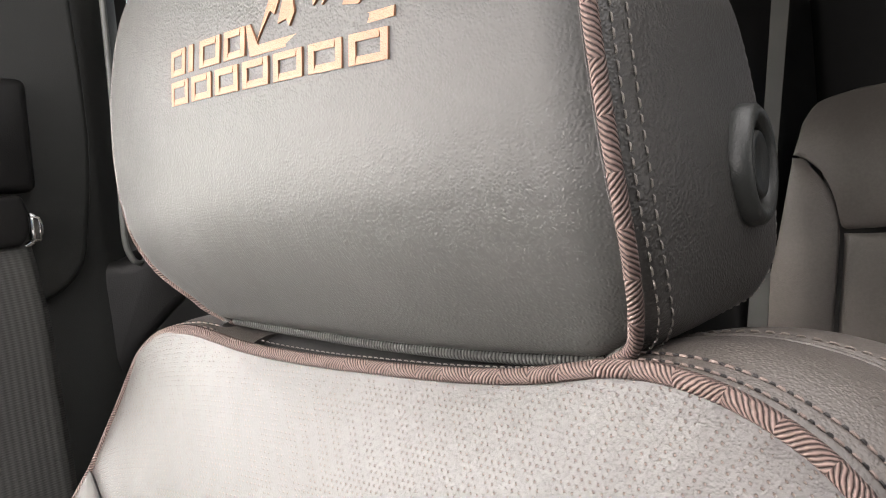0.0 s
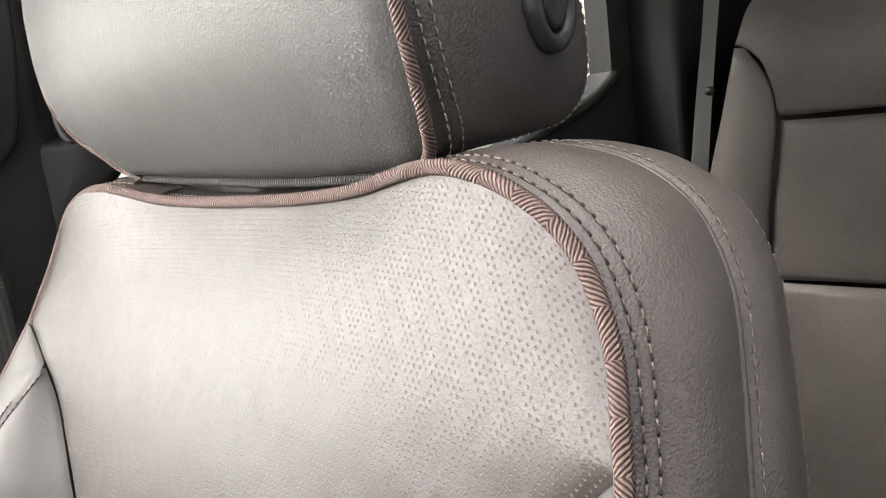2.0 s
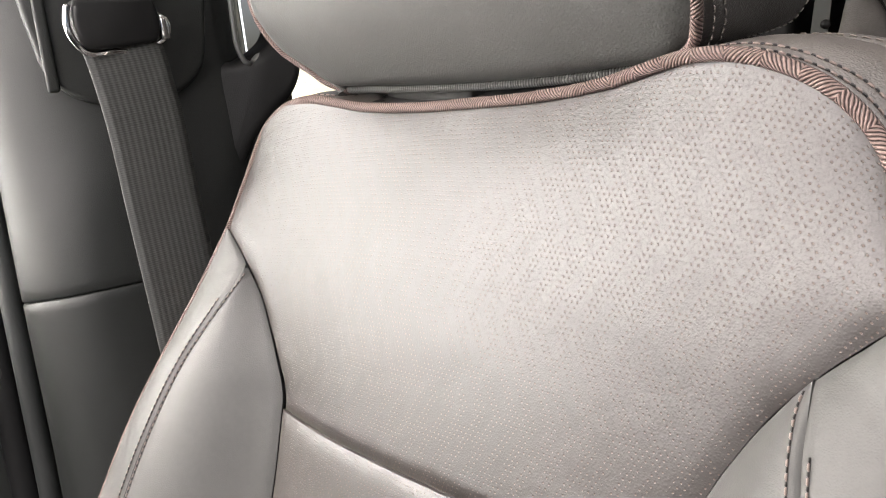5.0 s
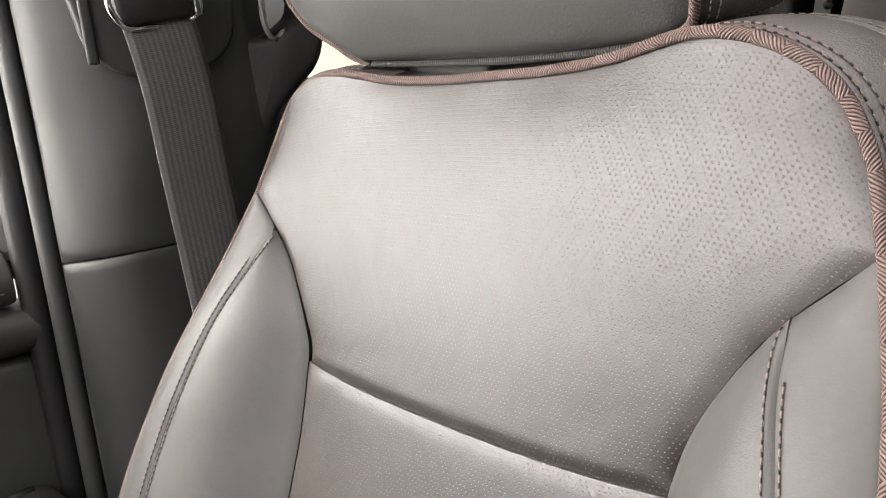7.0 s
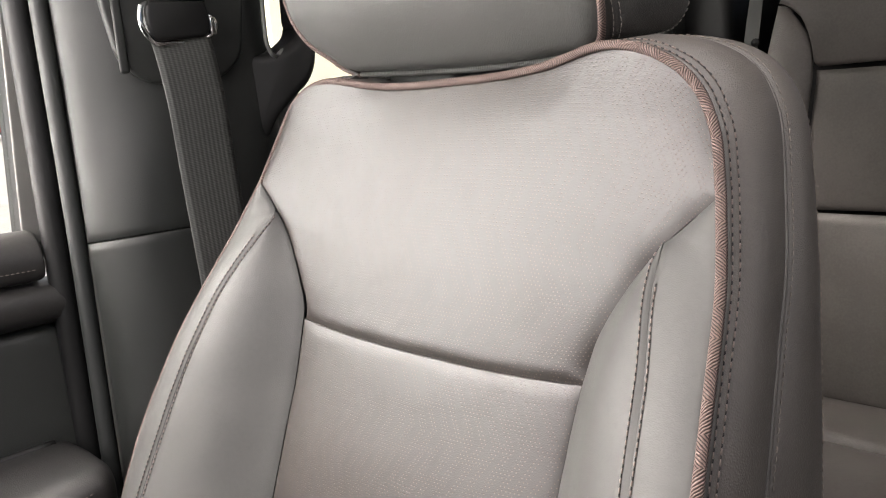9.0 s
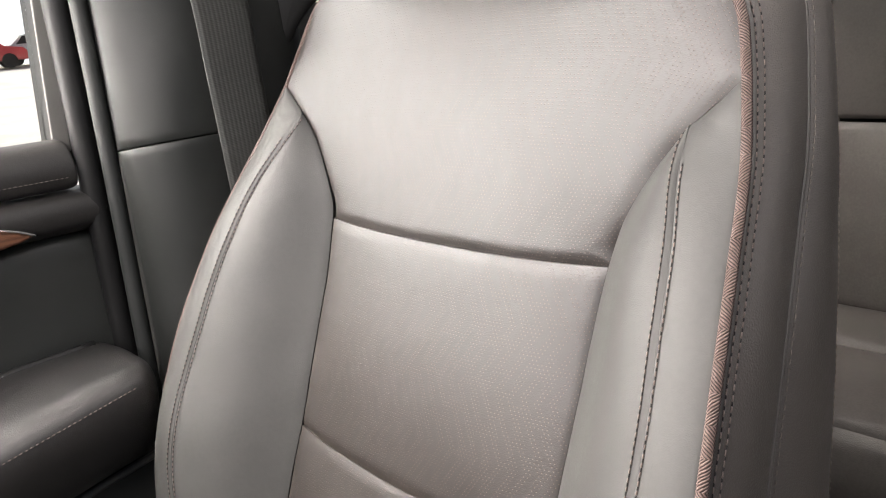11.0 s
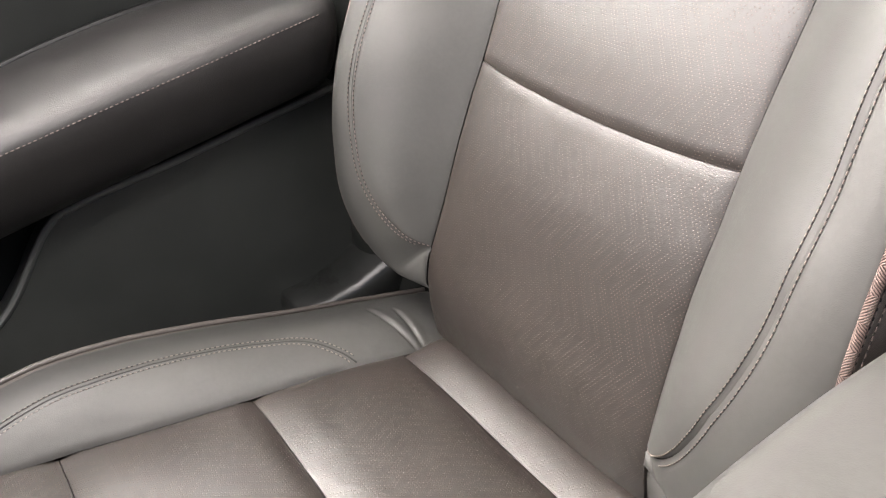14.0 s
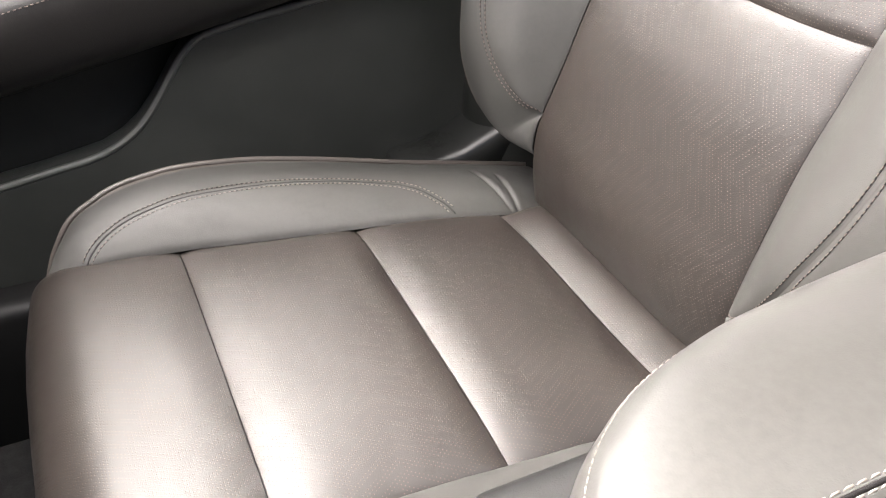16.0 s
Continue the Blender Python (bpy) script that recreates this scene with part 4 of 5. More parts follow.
    panel("cushion_side", P, (sgn, 0, 0), LEATHER_SIDE, cushion, "dark leather side of the cushion", edges="l", groove=0.003, width=0.008)
# seat base below the cushion
part("seat_base", rounded_box((-.235, -.55, -.02), (.235, .03, .12), .02), DARK_PLASTIC, seat, "black plastic seat base")


# ---------------------------------------------------------------- cabin shell
def structure(name, bm, material, label, category, smooth=False):
    return tagged(part(name, bm, material, None, label, smooth), label, category, kind="structure")


structure("floor", rounded_box((-.52, -1.5, -.08), (1.36, 1.6, -.03), 0), CARPET, "black carpeted cabin floor", "floor")
# the roof opening is unseen, cut to go with the overhead lamp
bm = bmesh.new()
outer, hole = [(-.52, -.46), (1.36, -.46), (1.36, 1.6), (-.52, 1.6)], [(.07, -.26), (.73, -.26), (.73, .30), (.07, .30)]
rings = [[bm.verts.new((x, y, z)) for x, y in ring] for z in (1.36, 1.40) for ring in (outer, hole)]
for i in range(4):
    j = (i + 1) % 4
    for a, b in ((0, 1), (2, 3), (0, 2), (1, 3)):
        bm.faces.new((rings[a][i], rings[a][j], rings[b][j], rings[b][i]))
structure("ceiling", bm, HEADLINER, "pale cloth headliner with an added, unseen roof opening", "ceiling")
added_roof_glass = structure("window_1", slab([(.07, -.26), (.73, -.26), (.73, .30), (.07, .30)], "z", 1.376, 1.382), GLASS, "clear pane in the added, unseen roof opening", "window")
added_roof_glass.visible_shadow = False
structure("wall_front", rounded_box((-.52, -1.55, -.03), (1.36, -1.50, .90), 0), DARK_PLASTIC, "dark firewall below the windscreen", "wall")
structure("wall_rear", slab([(-.52, -.03), (1.36, -.03), (1.36, 1.36), (1.12, 1.36), (1.12, 1.12), (.0, 1.12), (.0, 1.36), (-.52, 1.36)], "y", 1.55, 1.60), DARK_PLASTIC, "dark rear cab wall below the back window", "wall")
structure("wall_driver_side", slab([(-1.5, -.03), (1.55, -.03), (1.55, 1.36), (1.1, 1.36), (1.1, .88), (.25, .88), (.25, 1.36), (.12, 1.36), (.12, .85), (-1.0, .85), (-1.15, .9), (-1.5, .9)], "x", 1.30, 1.36),
          DOOR_PLASTIC, "dark driver side trim with window openings", "wall")
structure("dashboard", slab([(-1.5, .25), (-.92, .25), (-.80, .40), (-.84, .72), (-.98, .88), (-1.2, .92), (-1.5, .92)], "x", -.50, 1.30, .02), DARK_PLASTIC, "black moulded dashboard", "dashboard", True)

# ---------------------------------------------------------------- front door
door = thing("car_door", "dark front door trim with leather armrest and map pocket", "car door", (-.45, -.6, -.03))
ys = np.linspace(-1.08, -.108, 40)


def run(name, prof, material, label="", y0=-1.08, y1=-.108, n=24, parent=None, turn_in=0.0):
    """A moulding of constant profile (x, z) along the door; its rear end rounds off."""
    prof = np.array(prof, float)
    prof = np.c_[along(prof, 60)]
    rows = []
    c = prof.mean(axis=0)
    for y in np.linspace(y0, y1, n):
        rows.append(np.c_[prof[:, 0], np.full(60, y), prof[:, 1]])
    for q, f in ((0.004, .985), (0.007, .95), (0.009, .90)):
        p = c + (prof - c) * np.array([1, f])
        rows.append(np.c_[p[:, 0], np.full(60, y1 + q), p[:, 1]])
    return sweep(name, rows, material, parent or door, label, closed=True)


top_trim = run("upper_trim", [(-.480, .812), (-.470, .828), (-.448, .826), (-.436, .812), (-.432, .795), (-.436, .782), (-.455, .777), (-.480, .780)], LEATHER_DOOR, "dark leather top trim with stitching", y1=-.128)
run("belt_trim", [(-.480, .776), (-.445, .775), (-.430, .771), (-.424, .757), (-.428, .742), (-.440, .734), (-.480, .732)], LEATHER_DOOR, "dark padded belt trim", y1=-.108)
run("inner_panel", [(-.475, .735), (-.446, .730), (-.440, .70), (-.438, .655), (-.436, .62), (-.436, .56), (-.44, .4), (-.445, .02), (-.475, .02)], DOOR_PLASTIC, "dark moulded inner panel", y1=-.105)
L = np.c_[np.full(60, -.4315), np.linspace(-1.05, -.120, 60), np.full(60, .7915)]
stitches([(L, np.tile((1.0, 0, 0.2), (60, 1)))], THREAD_BEIGE, top_trim, pitch=0.0050, length=0.0032, r=0.0005)

# wood inlay with a bright strip along its upper edge
bm = slab([(-.62, .718), (-.62, .755), (-.40, .761), (-.30, .763), (-.25, .7605), (-.215, .755), (-.19, .748), (-.175, .7415), (-.188, .7375), (-.235, .730), (-.32, .7215), (-.45, .714)], "x", -.436, -.4205, .003)
wood_trim = part("wood_trim", bm, WOOD, door, "dark open-pore wood inlay")
tube("bright_strip", [(-.420, -.62, .7565), (-.420, -.40, .7625), (-.420, -.30, .7645), (-.420, -.25, .762), (-.420, -.215, .7565), (-.420, -.19, .7495), (-.421, -.173, .7415)], .0016, CHROME, wood_trim, "thin chrome strip", sides=8)

# armrest, falling towards the front
ARM_SEAM = table([(-.63, .505), (-.50, .550), (-.375, .585), (-.25, .606), (-.18, .610), (-.10, .6115)])
rows = []
for y in np.r_[np.linspace(-1.05, -.14, 40), np.array([-.132, -.125, -.120, -.117])]:
    ze, zj = .603 + .200 * (max(y, -.62) + .13), float(ARM_SEAM(max(y, -.62))[0])
    f = {-.132: .97, -.125: .90, -.120: .78, -.117: .60}.get(round(float(y), 3), 1.0)
    prof = along([(-.45, zj - .001), (-.425, zj + .002), (-.385, zj * .8 + ze * .2 + .008), (-.345, zj * .35 + ze * .65 + .012), (-.316, ze + .012), (-.304, ze + .002), (-.302, ze - .014), (-.310, ze - .045),
                  (-.332, ze - .083), (-.365, ze - .101), (-.45, ze - .105)], 50)
    c = np.array([-.40, ze - .045])
    p = c + (prof - c) * f
    rows.append(np.c_[p[:, 0], np.full(50, y), p[:, 1]])
armrest = sweep("armrest", rows, LEATHER_DOOR, door, "dark leather door armrest with stitched edge", closed=True)
yy = np.linspace(-1.0, -.14, 80)
L = np.c_[np.full(80, -.3025), yy, .603 + .200 * (np.maximum(yy, -.62) + .13) - .001]
stitches([(L, np.tile((1.0, 0, 0.45), (80, 1)))], THREAD_TAUPE, armrest, pitch=0.0050, length=0.0030, r=0.0005)
tube("seam_welt", np.c_[np.full(80, -.426), yy, ARM_SEAM(np.maximum(yy, -.62))[..., 0] + .0025], .0034, DARK_PLASTIC, armrest, "dark gap where the armrest meets the panel", sides=6, n=60)
# solid dark plate takes the place of the shade inside the pull cup
bm = slab([(-.40, -.70), (-.335, -.70), (-.325, -.69), (-.33, -.50), (-.338, -.475), (-.36, -.455), (-.392, -.45), (-.402, -.46)], "z", .49, .562, .006)
part("pull_cup_shade", bm, DARK_PLASTIC, armrest, "dark plate standing in for the shaded pull cup recess")

# map pocket wall
edge = [(-.095, .493), (-.20, .474), (-.30, .455), (-.405, .437), (-.425, .431), (-.437, .421), (-.452, .402), (-.475, .368), (-.497, .342), (-.515, .328), (-.54, .316), (-.60, .305), (-.75, .285), (-1.05, .27)]
bm = slab(edge + [(-1.05, .02), (-.095, .02)], "x", -.412, -.376, .006, 3)
pocket = part("map_pocket", bm, POCKET_PLASTIC, door, "dark plastic map pocket wall", smooth=True)
# the lip is much paler than the pocket, a highlight in its colour
tube("pocket_edge_highlight", [(-.3785, y, z - .0012) for y, z in edge], .0042, PALE_EDGE, pocket, "thin lip along the pocket edge, coloured pale as its highlight", sides=8)

# window frame and glass of the front door
frame_out = [(-.03, .80), (-.03, 1.33), (-.60, 1.34), (-1.02, .98), (-1.09, .80)]
frame_in = [(-.126, .818), (-.098, 1.27), (-.60, 1.28), (-.95, .95), (-1.0, .822)]
rows = []
bm = bmesh.new()
vo = [[bm.verts.new((x, y, z)) for y, z in frame_out] for x in (-.50, -.448)]
vi = [[bm.verts.new((x, y, z)) for y, z in frame_in] for x in (-.505, -.470)]
for i in range(5):
    j = (i + 1) % 5
    for a in (0, 1):
        bm.faces.new((vo[a][i], vo[a][j], vi[a][j], vi[a][i]))
    bm.faces.new((vo[0][i], vo[0][j], vo[1][j], vo[1][i]))
    bm.faces.new((vi[0][i], vi[0][j], vi[1][j], vi[1][i]))
part("window_frame", bm, DARK_PLASTIC, door, "black window frame", smooth=False)
# pale strip paints the sunlit inner face of the frame
part("window_run", slab([(-.127, .812), (-.099, 1.268), (-.083, 1.268), (-.109, .812)], "x", -.470, -.4655, .0015), SUNLIT_TRIM, door, "window run coloured pale as if sunlit", smooth=False)
glass = part("window_glass", slab(frame_in, "x", -.492, -.488), GLASS, door, "clear side glass", smooth=False)
glass.visible_shadow = False

# ---------------------------------------------------------------- pillar, seal and belt
pillar = thing("pillar_trim", "grey moulded plastic pillar trim in two pieces", "pillar trim", (-.38, 0, -.03), kind="structure")


def pillar_section(z):
    """Plan of the pillar trim at a height."""
    flare = max(0, (.66 - z)) * 0.16
    lean = max(0, z - .9) * -0.03
    pts = [(-.470, -.080), (-.402, -.081), (-.388, -.087), (-.372, -.082), (-.352, -.064), (-.334, -.036), (-.322, .0), (-.314, .045), (-.311, .080), (-.318, .094), (-.344, .117), (-.361, .126), (-.470, .128)]
    plain = [(-.470, -.080), (-.404, -.082), (-.392, -.089), (-.372, -.088), (-.346, -.079), (-.328, -.062), (-.320, -.030), (-.314, .030), (-.311, .080), (-.318, .094), (-.344, .117), (-.361, .126), (-.470, .128)]
    k = .55 * float(ease((.962 - z) / .14))
    pts = [(a + (c - a) * k, b + (d - b) * k) for (a, b), (c, d) in zip(pts, plain)]
    pts = [(x + lean + (flare * 0.6 if x > -.40 else 0), y - (flare * 0.25 if y < -.03 else 0)) for x, y in pts]
    return along(pts, 70)


for nm, z0, z1 in (("lower_trim", .10, .8137), ("upper_trim", .8143, 1.36)):
    rows = []
    for z in np.r_[z0, z0 + .0015, np.linspace(z0 + .01, z1 - .01, 22), z1 - .0015, z1]:
        inset_by = .0009 if z in (z0, z1) else 0.0
        s = pillar_section(z)
        c = s.mean(axis=0)
        s = c + (s - c) * (1 - inset_by / .06)
        tilt = (s[:, 0] + .388) * 0.12
        rows.append(np.c_[s, z + tilt * (1 if .75 < z < .9 else 0)])
    sweep(nm, rows, PILLAR, pillar, "grey grained plastic trim", closed=True)
tube("door_seal", [(-.412, -.094, .30), (-.410, -.0935, .6), (-.408, -.092, .82), (-.412, -.091, 1.05), (-.42, -.090, 1.34)], .0088, SEAL, pillar, "grey rubber door seal", n=40)
tube("door_gap", [(-.437, -.104, .20), (-.437, -.104, .6), (-.437, -.103, .82), (-.44, -.102, 1.05), (-.448, -.10, 1.34)], .014, DARK_PLASTIC, pillar, "dark rubber door gap", n=40)
turn = pose(-.322, -.008, 1.075, 0, 0, -14)
bm = slab(along([(-.052, .14), (-.053, -.06), (-.046, -.090), (-.028, -.108), (.01, -.114), (.045, -.110), (.066, -.092), (.073, -.06), (.074, .14)], 50).tolist(), "x", -.012, .0055, .004, 3)
bmesh.ops.transform(bm, matrix=turn, verts=bm.verts)
guide = part("belt_guide", bm, PILLAR, pillar, "dark recessed belt height adjuster")
bm = rounded_box((.004, -.048, -.102), (.0095, -.039, .14), .0026)
bmesh.ops.transform(bm, matrix=turn, verts=bm.verts)
part("guide_rib", bm, PILLAR, guide, "grey rib")
tube("guide_rim", [(-.313, .060, 1.24), (-.313, .062, 1.035), (-.313, .059, 1.014), (-.315, .047, .996), (-.319, .034, .983), (-.325, .012, .972), (-.333, -.012, .966), (-.341, -.026, .965), (-.353, -.040, .966), (-.363, -.052, .976), (-.367, -.058, 1.0), (-.367, -.060, 1.24)],
     .0036, PILLAR, guide, "rounded moulded rim", n=90)
# flare of the sill at the foot of the pillar
rows = []
for y, z, x0, x1 in ((-.208, .242, -.40, -.322), (-.204, .250, -.40, -.318), (-.17, .254, -.40, -.312), (-.13, .266, -.40, -.306), (-.09, .288, -.40, -.300), (-.05, .320, -.40, -.296), (-.01, .385, -.40, -.296), (.03, .45, -.40, -.30), (.09, .47, -.40, -.305)):
    p = along([(x0, z - .004), (x0 + .03, z), (x1 - .018, z), (x1 - .006, z - .004), (x1, z - .014), (x1 - .001, z - .05), (x1 - .006, z - .11), (x0, z - .12)], 40)
    rows.append(np.c_[p[:, 0], np.full(40, y), p[:, 1]])
tagged(sweep("sill_trim", rows, SILVER, None, "grey plastic sill trim curving up to the pillar", closed=True), "grey plastic sill trim curving up to the pillar", "sill trim", kind="structure")
tagged(part("sill", rounded_box((-.50, -1.3, -.05), (-.33, .25, .17), .02), DARK_PLASTIC, None), "black plastic door sill", "sill", kind="structure")

belt = thing("seat_belt", "dark grey ribbed webbing hanging from a chrome pillar loop", "seat belt", (-.29, 0, .3))
line = along([(-.2930, -.013, 1.018), (-.2905, -.0095, 1.000), (-.289, -.004, .96), (-.290, .001, .88), (-.292, .006, .80), (-.296, .012, .70), (-.30, .014, .58), (-.30, .016, .40)], 60)
half = .0290
rows, uv = [], []
d = np.r_[0, np.cumsum(np.linalg.norm(np.diff(line, axis=0), axis=1))]
a = np.linspace(-1, 1, 9)
for p, s in zip(line, d):
    for sx in (1, -1):
        for q in (a if sx > 0 else a[::-1]):
            rows.append((p[0] + 0.0007 * sx + 0.0006 * (1 - q * q), p[1] + q * half, p[2] + .09 * q * half))
            uv.append((q * half, s))
V = np.array(rows).reshape(60, 18, 3)
idx = np.arange(60 * 18).reshape(60, 18)
idx = np.c_[idx, idx[:, :1]]
faces = np.stack([idx[:-1, :-1], idx[:-1, 1:], idx[1:, 1:], idx[1:, :-1]], 2).reshape(-1, 4).tolist()
mesh_object("webbing", V.reshape(-1, 3), faces, WEBBING, belt, "dark grey ribbed webbing", uv)
tube("loop", [(-.2885, -.044, 1.030), (-.2880, -.0462, 1.022), (-.2878, -.0464, 1.013), (-.2878, -.0425, 1.0035), (-.2878, -.0365, .9970), (-.2890, -.018, .9965), (-.2930, .004, .9985), (-.2915, .0185, 1.0020), (-.2885, .0252, 1.0085), (-.2885, .0250, 1.0170), (-.2905, .020, 1.0215)],
     .0024, CHROME, belt, "chrome belt loop", n=70)
bm = slab(along([(-.040, 1.034), (-.0425, 1.020), (-.0405, 1.007), (-.036, .9995), (-.020, .9990), (.002, 1.0010), (.0145, 1.0030), (.0185, 1.009), (.0190, 1.020), (.016, 1.034)], 40).tolist(), "x", -.303, -.2835, .0035, 3)
part("loop_cover", bm, DARK_PLASTIC, belt, "black plastic loop cover")
part("loop_end", rounded_box((-.296, .0190, 1.0030), (-.2862, .0268, 1.0205), .0022), CHROME, belt, "bright end of the loop")
bm = rounded_box((-.306, -.038, 1.036), (-.290, .028, 1.11), .006)
part("loop_housing", bm, DARK_PLASTIC, belt, "black plastic anchor housing")

handle = thing("grab_handle", "black moulded grab handle on the pillar", "grab handle", (-.30, .1, .95))
outline = along([(.062, .880), (.086, .904), (.094, .921), (.111, .940), (.129, .954), (.139, .969), (.143, .985), (.143, 1.02)], 30).tolist() \
    + along([(.127, 1.020), (.121, 1.004), (.111, .996), (.096, .989), (.086, .986)], 20).tolist() + [(.070, .990), (.060, .960)]
bm = slab(outline, "x", -.336, -.291, .011, 4)
for v in bm.verts:
    v.co.x -= .024 * ease((.112 - v.co.y) / .048) * (v.co.x > -.32)
part("handle_mount", bm, DARK_PLASTIC, handle, "black moulded mount flowing out of the pillar")
part("grip", slab([(.143, 1.010), (.1425, 1.12), (.141, 1.20), (.128, 1.20), (.1275, 1.06), (.1265, 1.014)], "x", -.335, -.292, .004, 3), DARK_PLASTIC, handle, "black moulded grip")

tube("grip_edge", [(-.297, .0858, 1.20), (-.297, .0855, 1.10), (-.298, .0853, 1.037), (-.298, .0847, 1.014), (-.298, .0868, .990), (-.298, .0915, .9825), (-.299, .1058, .9895), (-.300, .1167, .9908)], .0022, PALE_EDGE, handle, "grey rounded edge of the grip", n=50)

# ---------------------------------------------------------------- rear door, rear seat
rear_door = thing("rear_door", "dark rear door trim below a side window", "car door", (-.46, .6, -.03))
outline = [(.11, .02), (.11, .950), (.25, .948), (.40, .925), (.75, .920), (.90, .962), (1.00, .995), (1.06, 1.03), (1.06, 1.28), (.11, 1.28), (.11, 1.36), (1.58, 1.36), (1.58, .02)]
part("door_panel", slab(outline, "x", -.50, -.455, 0), DOOR_PLASTIC, rear_door, "dark door panel with window opening", smooth=False)
pane = part("window_glass", slab([(.10, .87), (.75, .89), (.95, .93), (1.06, .985), (1.08, 1.3), (.10, 1.3)], "x", -.488, -.484), GLASS, rear_door, "clear side glass", smooth=False)
pane.visible_shadow = False
part("window_frame", slab([(.085, .86), (.176, .94), (.174, 1.30), (.085, 1.30)], "x", -.503, -.4515, .003), DARK_PLASTIC, rear_door, "black window frame")
tube("window_ledge", [(-.455, .13, .876), (-.455, .45, .893), (-.455, .75, .911), (-.455, .90, .953), (-.455, 1.0, .986), (-.455, 1.07, 1.022)], .011, PILLAR, rear_door, "grey padded window ledge", n=60)
part("grip_bar", rounded_box((-.46, .30, .60), (-.41, .85, .66), .015), LEATHER_DOOR, rear_door, "dark padded armrest")

rear = thing("bench_seat", "grey-brown leather rear bench with sewn panels", "car seat", (.4, 1.2, -.03))
RY = table([(.30, .98), (.45, 1.0), (.70, 1.040), (.92, 1.055), (1.06, 1.068), (1.14, 1.10)])
part("bench_frame", slab([(1.50, -.02), (.62, -.02), (.62, .20), (1.06, .25), (1.12, 1.08), (1.50, 1.10)], "x", -.215, 1.12, 0), FOAM, rear, "dark bench frame", smooth=False)


def rear_panel(name, x0, x1, z0, z1, bow=.012, n=40):
    u, v = np.linspace(0, 1, n), np.linspace(0, 1, n)
    z = z0 + (z1 - z0) * v[:, None] + 0 * u[None]
    x = x0 + (x1 - x0) * u[None] + 0 * v[:, None]
    y = RY(z)[..., 0] - bow * np.sin(np.pi * u)[None] ** .5 * np.sin(np.pi * v)[:, None] ** .5
    P = np.stack([x, y, z], 2)
    return panel(name, P, (0, -1, .2), LEATHER_REAR, rear, "grey-brown leather panel", groove=.012, width=.025, skirt=.03)


SEAM = table([(.40, -.200), (.69, -.194), (.75, -.188), (.79, -.186), (.86, -.178), (.925, -.172), (.95, -.173), (.985, -.182), (1.015, -.201), (1.041, -.226)])
SIDE = table([(.40, -.318), (.60, -.312), (.75, -.302), (.834, -.288), (.92, -.267), (1.012, -.246), (1.041, -.240), (1.068, -.234), (1.096, -.226), (1.117, -.206), (1.129, -.176)])


def rear_skin(name, left, right, low, high, bow, n=44, label="grey-brown leather panel"):
    """A stuffed panel between two side lines x(z) and two cross lines z(x)."""
    u, v = np.linspace(0, 1, n)[None], np.linspace(0, 1, n)[:, None]
    z = low(u) + (high(u) - low(u)) * v
    x = left(z) + (right(z) - left(z)) * u
    y = RY(z)[..., 0] - bow * np.sin(np.pi * u) ** .5 * np.sin(np.pi * v) ** .5
    return panel(name, np.stack([x, y, z], 2), (0, -1, .2), LEATHER_REAR, rear, label, groove=.005, width=.014, skirt=.03)


def flat(c):
    return lambda q: c + 0 * q


seam_x, side_x = lambda z: SEAM(z)[..., 0], lambda z: SIDE(z)[..., 0]
rear_skin("side_bolster", side_x, seam_x, flat(.42), flat(1.038), .022)
for x0, x1 in ((seam_x, flat(.22)), (flat(.222), flat(.62)), (flat(.622), flat(1.08))):
    rear_skin("lower_panel", x0, x1, flat(.366), flat(.685), .012)
    rear_skin("middle_panel", x0, x1, flat(.687), flat(.9235), .012)
SHOULDER = (0, .05, .09, .12, .137, .147, 1), (1.041, 1.028, 1.010, .984, .955, .9255, .9255)
crest = table([(0, 1.117), (.06, 1.128), (.15, 1.131), (.5, 1.128), (1, 1.126)])
rear_skin("upper_panel", lambda z: np.maximum(side_x(np.minimum(z, 1.125)), -.24), flat(.22), lambda q: np.interp(q, *SHOULDER), lambda q: crest(q)[..., 0], .014, 90)
rear_panel("upper_panel", .222, 1.08, .924, 1.125, .016)


def rear_cushion(name, y0, y1, z0, z1, x0=-.262, x1=1.08):
    u, v = np.linspace(0, 1, 60), np.linspace(0, 1, 24)
    y = y0 + (y1 - y0) * v[:, None] + 0 * u[None]
    z = z0 + (z1 - z0) * v[:, None] + .018 * np.sin(np.pi * v)[:, None] ** .6 + 0 * u[None]
    x = x0 + (x1 - x0) * u[None] + 0 * v[:, None]
    return panel(name, np.stack([x, y, z], 2), (0, -.1, 1), LEATHER_REAR, rear, "grey-brown leather cushion panel", groove=.010, width=.02, skirt=.03)


rear_cushion("rear_cushion", .80, .995, .385, .370)
rear_cushion("front_cushion", .598, .798, .355, .385)
u, v = np.linspace(0, 1, 60), np.linspace(0, 1, 20)
P = np.stack([-.262 + 1.34 * u[None] + 0 * v[:, None], .596 - .02 * np.sin(np.pi * v)[:, None] + 0 * u[None], .19 + .165 * v[:, None] + 0 * u[None]], 2)
panel("cushion_front", P, (0, -1, 0), LEATHER_REAR, rear, "grey-brown leather cushion front", groove=.01, width=.02, skirt=.03)
rh = rounded_box((-.115, 1.085, 1.150), (.165, 1.19, 1.33), .035, 5)
rear_head = part("rear_headrest", rh, LEATHER_REAR, rear, "grey leather rear headrest")
for x in (-.04, .09):
    tube("headrest_post", [(x, 1.15, 1.10), (x, 1.15, 1.14), (x, 1.15, 1.18)], .006, CHROME, rear_head, "steel post", n=6)

